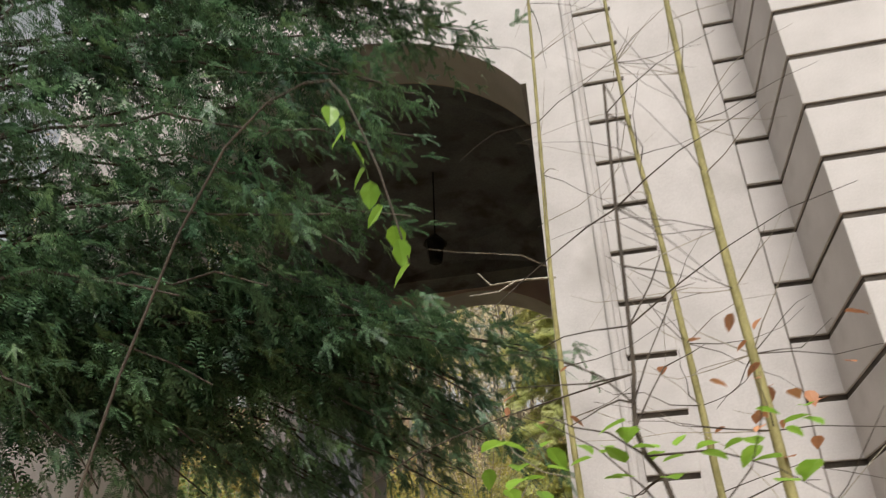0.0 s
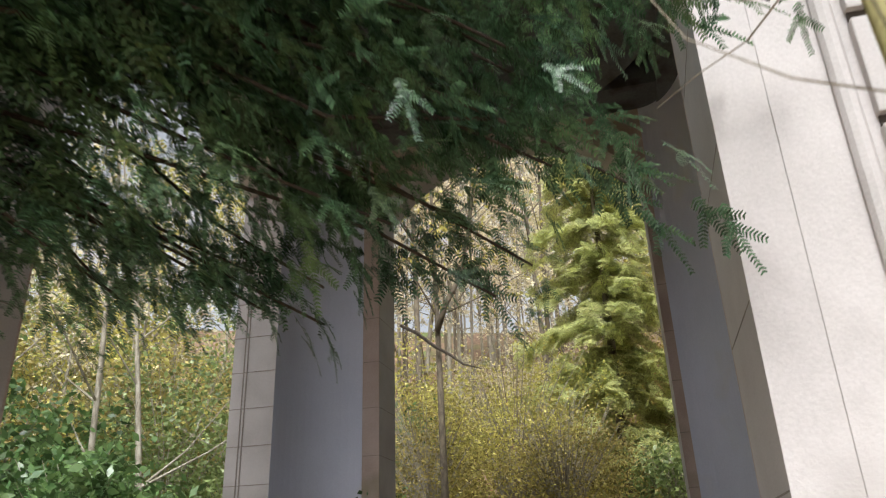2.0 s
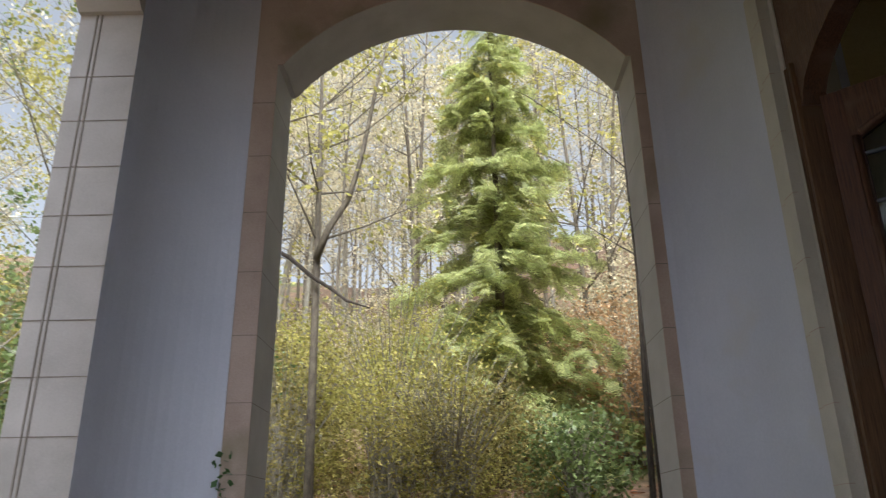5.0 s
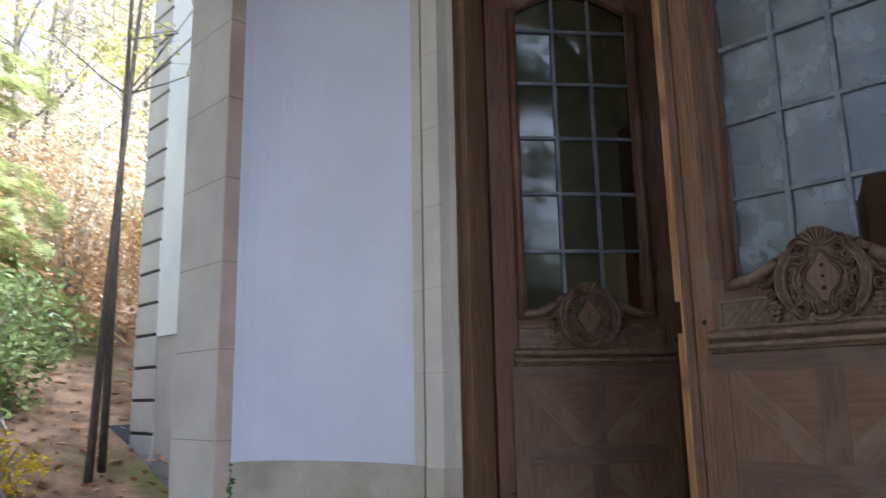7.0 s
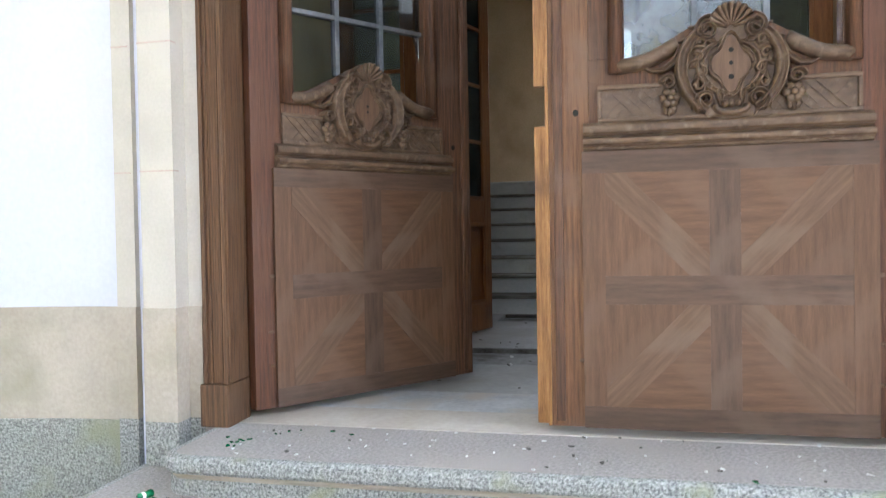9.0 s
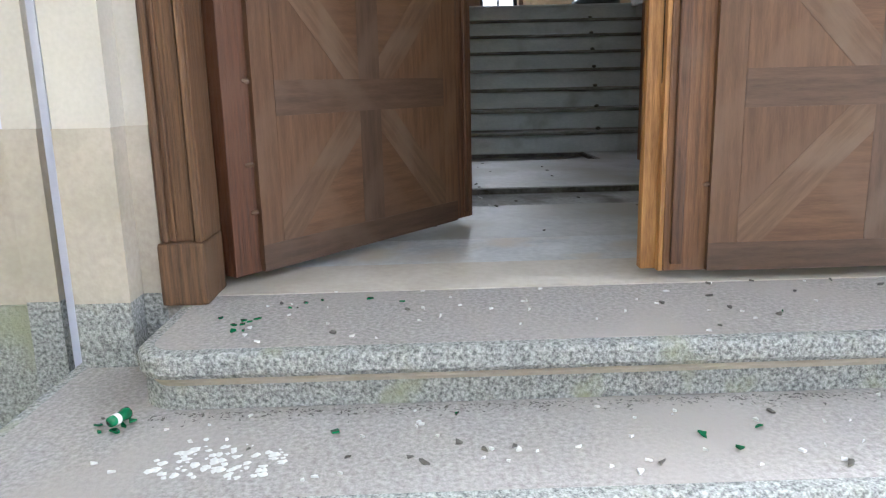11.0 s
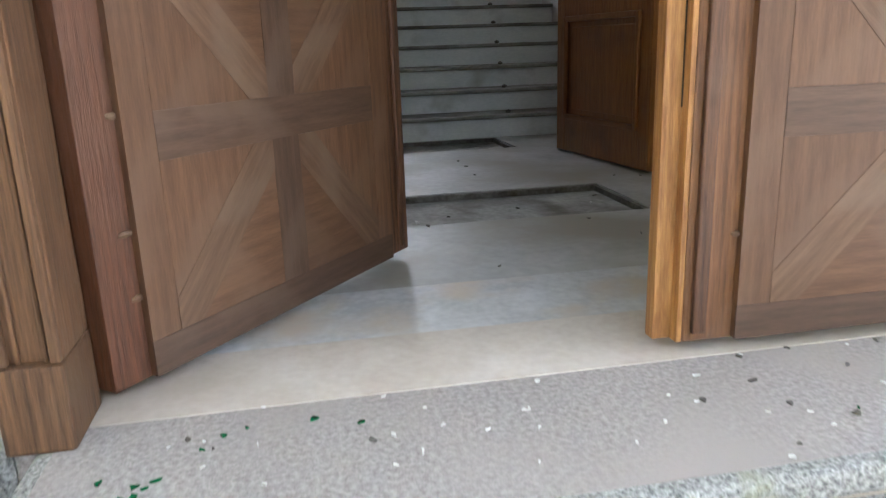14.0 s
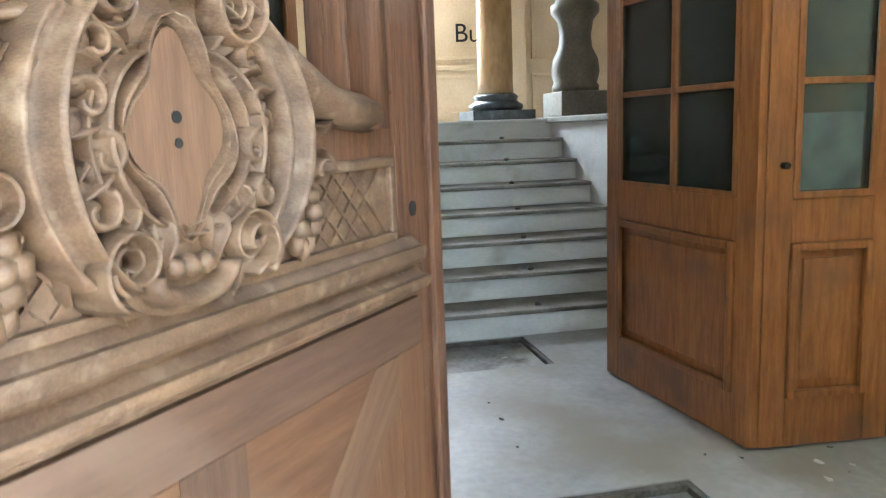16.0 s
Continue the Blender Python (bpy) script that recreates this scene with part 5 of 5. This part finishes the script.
def bush(name, label, x, y, h, rad, n, size, material, clumps=40, spread=0.14, twig_n=30, group=""):
    z = rise_of(x, y)
    t = thing(name, label, "shrub", pose(x, y, z), group=group)
    bm = bmesh.new()
    for _ in range(twig_n):
        a = rng.uniform(0, 2 * math.pi)
        e = np.array((math.cos(a) * rad * rng.uniform(0.2, 0.9), math.sin(a) * rad * rng.uniform(0.2, 0.9), h * rng.uniform(0.6, 1.05)))
        m = e * np.array((0.35, 0.35, 0.6))
        tube([(0.2 * rng.normal(), 0.2 * rng.normal(), -0.1), m, e], [0.022, 0.013, 0.004], 4, bm)
    tagged(part("stem_cluster", bm, BARKPALE, t), kind="stuff")
    pts = crown_points(n, (0, 0, h * 0.52), (rad, rad, h * 0.52), clumps, spread)
    pts = pts[pts[:, 2] > 0.02]
    tagged(part("foliage", quad_mesh("foliage", leaves(pts, size, rng), material), None, t), kind="stuff")
    return t


def bare_tree(name, label, x, y, h, r, fork, limbs, n_leaf, material, lean=(0, 0), bark=BARKPALE, size=0.06, group=""):
    z = rise_of(x, y)
    t = thing(name, label, "tree", pose(x, y, z), group=group)
    pts, rad = stem([(0, 0, -0.15), (0.25 * lean[0], 0.25 * lean[1], h * 0.35), (0.6 * lean[0], 0.6 * lean[1], h * 0.7), (lean[0], lean[1], h)], r, r * 0.2, 12)
    part("trunk", tube(pts, rad, 8), bark, t, smooth=True)
    tw = bmesh.new()
    ends = []
    for k in range(limbs):
        i = int(12 * (fork + (1 - fork) * rng.random()))
        i = min(i, 11)
        a = rng.uniform(0, 2 * math.pi)
        ln = h * rng.uniform(0.12, 0.28)
        d = np.array((math.cos(a), math.sin(a), rng.uniform(0.3, 1.2)))
        q = [pts[i], pts[i] + d * ln * 0.4 + rng.normal(scale=0.05, size=3), pts[i] + d * ln + np.array((0, 0, 0.1 * ln))]
        part("limb", tube(q, [rad[i] * 0.5, rad[i] * 0.3, 0.006], 5), bark, t)
        seg = [q[0] + (q[2] - q[0]) * f for f in np.linspace(0.2, 1, 8)]
        _, e = twigs(seg, 6, ln * 0.6, 0.3, 0.9, 0.006, tw)
        ends += e
    tagged(part("fine_branching", tw, bark, t), kind="stuff")
    if n_leaf:
        e = np.array(ends)[rng.integers(0, len(ends), n_leaf)] + rng.normal(scale=0.12, size=(n_leaf, 3))
        tagged(part("bud_haze", quad_mesh("bud_haze", leaves(e, size, rng), material), None, t), kind="stuff")
    return t


def conifer(name, label, x, y, h, rad, whorls, per, template, material, z_start=0.12, scale=2.4, group=""):
    z = rise_of(x, y)
    t = thing(name, label, "tree", pose(x, y, z), group=group)
    part("trunk", tube([(0, 0, -0.2), (0.05, 0, h * 0.5), (0, 0, h)], [h * 0.012, h * 0.007, 0.01], 8), BARKMID, t, smooth=True)
    bases, dirs, sc = [], [], []
    for w in range(whorls):
        f = z_start + (1 - z_start) * (w + rng.random()) / whorls
        for k in range(5):
            a = rng.uniform(0, 2 * math.pi)
            ln = rad * (1 - f) ** 0.8 * rng.uniform(0.6, 1.15) + 0.15
            d = np.array((math.cos(a), math.sin(a), -0.25))
            p0 = np.array((0, 0, h * f))
            m = max(3, int(per * ln))
            for i in range(m):
                s = (i + rng.random()) / m
                bases.append(p0 + d * ln * s + np.array((0, 0, -0.15 * s * s * ln)) + rng.normal(scale=0.06, size=3))
                dirs.append(d + np.array((rng.normal() * 0.6, rng.normal() * 0.6, -0.35)))
                sc.append(scale * rng.uniform(0.6, 1.2))
    me = quad_mesh("sprays", place_sprays(template, np.array(bases), np.array(dirs), np.array(sc), rng), material)
    tagged(part("sprays", me, None, t), kind="stuff")
    return t


COARSE = spray_template(rng, 0.3, 9, 0.06, 0.018)

# seen through the north arch
bare_tree("forked_tree", "slender forked tree with mossy pale trunk", -4.55, 7.6, 9.5, 0.085, 0.5, 14, 1500, SPRINGLEAF, (-0.2, 0.2), BARKMID)
forked = bpy.data.objects["forked_tree"]
part("limb", tube([(-0.75, -0.15, 4.85), (-0.45, -0.12, 4.68), (-0.1, -0.08, 4.38), (0.2, -0.1, 4.18), (0.45, -0.15, 3.97), (0.8, -0.2, 3.84)], [0.034, 0.034, 0.032, 0.026, 0.02, 0.008], 6), BARK, forked, "dark bare drooping branch")
part("limb", tube([(-0.07, 0.0, 4.7), (0.1, 0.0, 5.2), (0.4, 0.0, 5.7), (0.6, 0.0, 6.5), (0.78, 0.0, 7.6), (1.02, 0.0, 8.9)], [0.06, 0.055, 0.048, 0.04, 0.03, 0.012], 7), BARKMID, forked, smooth=True)
bush("budding_shrub", "broad yellow-green budding shrub", -3.6, 9.6, 4.2, 2.3, 17000, 0.036, SPRINGLEAF, 70, 0.12, 70)
bush("olive_shrub", "dense olive shrub with fine leaves", -2.6, 8.6, 3.0, 1.4, 11000, 0.034, OLIVE, 60, 0.14, 110)
bush("olive_shrub", "dense olive shrub with fine leaves", -5.3, 9.2, 3.2, 1.5, 10000, 0.036, OLIVE, 60, 0.14, 110)
conifer("conifer", "tall yellow-green conifer with drooping sprays", -1.55, 12.5, 11.5, 3.3, 34, 11, COARSE, CONIFER, 0.1, 1.8)
bush("green_shrub", "leafy green shrub under the conifer", -0.6, 9.2, 1.9, 0.95, 3600, 0.055, LEAFGREEN, 34, 0.2, 40)
for sx in (-0.1, 0.12):
    bare_tree("thin_tree", "thin dark tree trunk at the wood's edge", 0.15 + sx, 7.3 + sx, 8.5, 0.05, 0.45, 9, 250, SPRINGLEAF, (0.25 - 2 * sx, 0.1), BARK, group="thin trunks")
for k in range(130):
    x, y = rng.uniform(-11, 17), rng.uniform(14, 40)
    bare_tree("birch_trunk", "pale slender woodland tree with bare twigs", x, y, rng.uniform(10, 16), rng.uniform(0.06, 0.12), 0.25, 9, 1900, PALEWOOD if k % 3 else SPRINGLEAF, (rng.normal() * 0.5, rng.normal() * 0.3), (BARKPALE, BARKMID)[k % 2], 0.065, "woodland trees")
for k in range(16):
    x, y = rng.uniform(-8, 10), rng.uniform(12, 26)
    bush("woodland_shrub", "budding yellow-green woodland shrub", x, y, rng.uniform(2.5, 5), rng.uniform(1.4, 2.6), 5200, 0.06, (SPRINGLEAF, OLIVE, PALEWOOD)[k % 3], 40, 0.16, 16, "woodland shrubs")
for k in range(9):
    x, y = rng.uniform(0.9, 6.5), rng.uniform(12, 21)
    bush("beech_thicket", "rust-coloured beech thicket holding dead leaves", x, y, rng.uniform(2.2, 3.6), rng.uniform(1.2, 2.0), 4200, 0.055, RUST, 40, 0.18, 26, "beech thicket")
for x, y in ((-1.6, 6.6), (-0.9, 7.0), (-2.4, 6.8), (-0.5, 9.9)):
    bush("forsythia", "low twiggy shrub with yellow blossom", x, y, 0.7, 0.55, 700, 0.035, FLOWER, 16, 0.18, 14, "yellow shrubs")
# seen through the west arch
for x, y, h, r, mt, sz, lab in ((-9.5, 4.5, 2.6, 1.7, BROADLEAF, 0.09, "glossy green shrub"), (-8.3, 7.5, 3.2, 1.8, LEAFGREEN, 0.06, "mid green shrub"), (-11, 2.0, 3.0, 1.9, BROADLEAF, 0.09, "glossy green shrub"), (-10.5, 8.2, 4.6, 2.2, LEAFGREEN, 0.065, "mid green shrub"), (-12.5, 5.5, 4.2, 2.2, BROADLEAF, 0.1, "glossy green shrub"), (-7.2, 9.6, 4.0, 1.8, BROADLEAF, 0.07, "green leafy shrub"), (-14, 10, 6.0, 3.0, SPRINGLEAF, 0.07, "yellow-green budding shrub"), (-15, 0, 5.5, 3.0, OLIVE, 0.1, "olive shrub with fine twigs"), (-12, -3.5, 5.0, 2.4, OLIVE, 0.09, "olive shrub with fine twigs")):
    bush("garden_shrub", lab + " in the garden", x, y, h, r, 5500, sz, mt, 50, 0.15, 30, "garden shrubs")
for k in range(9):
    bare_tree("garden_tree", "slender garden tree with pale twigs", rng.uniform(-16, -7.5), rng.uniform(3, 16), rng.uniform(6, 11), 0.07, 0.3, 9, 900, SPRINGLEAF if k % 2 else PALEWOOD, (rng.normal() * 0.6, 0), BARKPALE, 0.05, "garden trees")
for k in range(30):
    bare_tree("hillside_tree", "slender hillside tree with pale budding twigs", rng.uniform(-34, -10), rng.uniform(9, 30), rng.uniform(9, 15), 0.1, 0.25, 9, 1700, (PALEWOOD, SPRINGLEAF, LEAFGREEN)[k % 3], (rng.normal() * 0.5, 0), BARKPALE, 0.075, "hillside trees")
for k in range(16):
    bush("hillside_shrub", "green hillside shrub with fine twigs", rng.uniform(-28, -11), rng.uniform(8, 22), rng.uniform(3, 6), rng.uniform(2, 3.2), 4200, 0.085, (LEAFGREEN, OLIVE)[k % 2], 45, 0.17, 16, "hillside shrubs")
# ivy on the north-west pier
ivy = thing("ivy", "dark ivy climbing the stone pier", "ivy")
e = np.stack([-5.3 + rng.normal(scale=0.05, size=1500), 2.25 + np.abs(rng.normal(scale=0.35, size=1500)), rng.uniform(-0.4, 6.0, 1500)], 1)
tagged(part("leaves", quad_mesh("leaves", leaves(e, 0.07, rng, 1.2), IVY), None, ivy), kind="stuff")
part("vine", tube([(-5.28, 2.5, -0.5), (-5.29, 2.4, 2), (-5.28, 2.6, 5.5)], [0.02, 0.014, 0.006], 5), BARK, ivy)
ivy2 = thing("ivy", "small ivy sprig at the arch jamb", "ivy")
e = np.stack([-4.3 + rng.normal(scale=0.06, size=70), 2.8 + rng.normal(scale=0.02, size=70), rng.uniform(0.3, 1.35, 70)], 1)
tagged(part("leaves", quad_mesh("leaves", leaves(e, 0.05, rng, 1.2), IVY), None, ivy2), kind="stuff")
ivy3 = thing("ivy", "thin ivy runner in the plinth joint", "ivy")
e = np.stack([-0.72 + rng.normal(scale=0.012, size=30), 2.69 - 0.02 * rng.random(30), rng.uniform(-0.1, 0.45, 30)], 1)
tagged(part("leaves", quad_mesh("leaves", leaves(e, 0.028, rng, 1.2), IVY), None, ivy3), kind="stuff")
# leaf litter and one bare broken branch near the arch
n = 5000
px, py = rng.uniform(-6, 8, n), rng.uniform(3.6, 18, n)
pz = np.array([rise_of(a, b) for a, b in zip(px, py)]) + 0.02
lit = leaves(np.stack([px, py, pz], 1), 0.09, rng)
lit[:, :, 2] = pz[:, None] + (lit[:, :, 2] - pz[:, None]) * 0.3
tagged(part("fallen_leaves", quad_mesh("fallen_leaves", lit, DRYLEAF), None), "brown fallen leaves on the woodland floor", "leaves", kind="stuff")
branch = thing("dead_branch", "bare grey broken branch hanging before the arch", "branch", pose(-0.68, -4.42, 2.25))
part("wood", tube([(0, 0, 0), (-0.2, 0.1, 0.06), (-0.42, 0.2, 0.1), (-0.5, 0.2, 0.2)], [0.008, 0.007, 0.006, 0.003], 5), BARKPALE, branch)
part("twig", tube([(-0.25, 0.12, 0.07), (-0.36, 0.1, 0.0), (-0.55, 0.15, 0.02)], [0.006, 0.005, 0.003], 5), BARKPALE, branch)

# ---- small litter on the steps and floor ----


def shard(bm, r):
    a = sorted(rng.uniform(0, 2 * math.pi, 5))
    pts = [(r * rng.uniform(0.5, 1.2) * math.cos(t), r * rng.uniform(0.4, 0.9) * math.sin(t)) for t in a]
    return prism(pts, lambda u, v, d: (u, v, d + 0.12 * u), 0, 0.004, bm)


def litter(name, label, cat, spots, size, material, group):
    for x, y, z in spots:
        ob = part(name, shard(bmesh.new(), size * rng.uniform(0.6, 1.3)), material, m=pose(x, y, z + 0.001, rng.uniform(-8, 8), rng.uniform(-8, 8), rng.uniform(0, 360)))
        tagged(ob, label, cat, group)


litter("glass_shard", "green bottle glass shard on the granite step", "glass", [(-0.27 + rng.normal(scale=0.05), 1.13 + rng.normal(scale=0.05), 0.003) for _ in range(9)] + [(-0.12, 1.02, 0.003), (-0.1, 0.98, 0.003), (-0.1, 0.86, 0.003), (-0.13, 0.78, 0.003), (-0.3, -0.1, 0.003), (-0.42, -0.5, -0.0)], 0.011, BOTTLE, "green glass shards")
litter("glass_shard", "green bottle glass shard on the lower step", "glass", [(-0.5 + rng.normal(scale=0.03), 1.36 + rng.normal(scale=0.03), -0.131) for _ in range(6)] + [(-0.5, 0.66, -0.131), (-0.62, 0.2, -0.131), (-0.6, 0.08, -0.131), (-0.68, 0.15, -0.131), (-0.56, 0.9, -0.131)], 0.011, BOTTLE, "green glass shards")
neck = thing("bottle_neck", "broken green bottle neck with a torn label", "bottle", pose(-0.5, 1.34, -0.11, 90, 0, 70))
part("neck", lathe([(0.011, -0.03), (0.011, 0.0), (0.013, 0.009), (0.013, 0.018), (0.009, 0.022)], 14), BOTTLE, neck, smooth=True)
part("label", lathe([(0.0115, -0.02), (0.0117, -0.019), (0.0117, -0.01), (0.0115, -0.009)], 14), RUBBLE, neck, "torn white paper label")
litter("paint_flake", "white paint flake on the stone steps", "flake", [(rng.uniform(-0.42, -0.02), rng.uniform(-0.9, 1.15), 0.002) for _ in range(45)] + [(rng.uniform(-0.76, -0.46), rng.uniform(-0.9, 1.4), -0.133) for _ in range(50)] + [(-0.13, 1.05, 0.003)], 0.007, RUBBLE, "paint flakes")
litter("leaf_scrap", "dark scrap of dead leaf on the steps", "leaf", [(rng.uniform(-0.42, -0.02), rng.uniform(-0.9, 1.15), 0.002) for _ in range(16)] + [(rng.uniform(-0.76, -0.46), rng.uniform(-0.9, 1.4), -0.133) for _ in range(18)], 0.012, GRIT, "leaf scraps")
litter("plaster_lump", "white plaster lump on the vestibule floor", "rubble", [(1.62, -0.36, -0.028), (1.5, 0.42, -0.028), (1.75, 0.45, -0.028), (1.9, -1.0, 0.001), (1.85, -1.1, 0.001), (1.78, -0.95, 0.001), (1.3, -1.15, 0.001), (3.5, -0.3, -0.028), (3.45, -0.38, -0.028)], 0.022, RUBBLE, "plaster lumps")
litter("debris_scrap", "dark crumb of debris on the vestibule floor", "rubble", [(rng.uniform(0.7, 3.7), rng.uniform(-1.2, 1.0), 0.001) for _ in range(40)], 0.012, GRIT, "floor debris")
for k in range(90):
    a, d = rng.uniform(0, 2 * math.pi), rng.random() ** 0.7
    s = rng.uniform(0.002, 0.011)
    pts = [(s * rng.uniform(0.5, 1.2) * math.cos(t), s * rng.uniform(0.5, 1.2) * math.sin(t)) for t in np.linspace(0, 2 * math.pi, 11)[:-1]]
    ob = part("lime_splash", prism(pts, lambda u, v, d: (u, v, d), 0, 0.0012 + 0.0002 * k / 90), RUBBLE, m=pose(-0.66 + 0.07 * d * math.cos(a), 1.1 + 0.13 * d * math.sin(a), -0.1345))
    tagged(ob, "splash of white lime on the granite step", "stain", "lime splashes")
# needle and grit line at the foot of each riser
for x0, y0, y1, z in ((-0.475, CY - 1.2, CY + 1.2, -0.134), (-0.805, CY - 1.35, CY + 1.35, -0.269)):
    n = 1000
    c = np.stack([x0 + 0.03 - np.abs(rng.normal(scale=0.022, size=n)), rng.uniform(y0, y1, n), z + 0.004 * rng.random(n)], 1)
    q = leaves(c, 0.0045, rng, 2.5)
    q[:, :, 2] = z + 0.001 + np.abs(q[:, :, 2] - z) * 0.35
    tagged(part("grit", quad_mesh("grit", q, GRIT), None), "brown grit and needles along the step", "grit", kind="stuff")
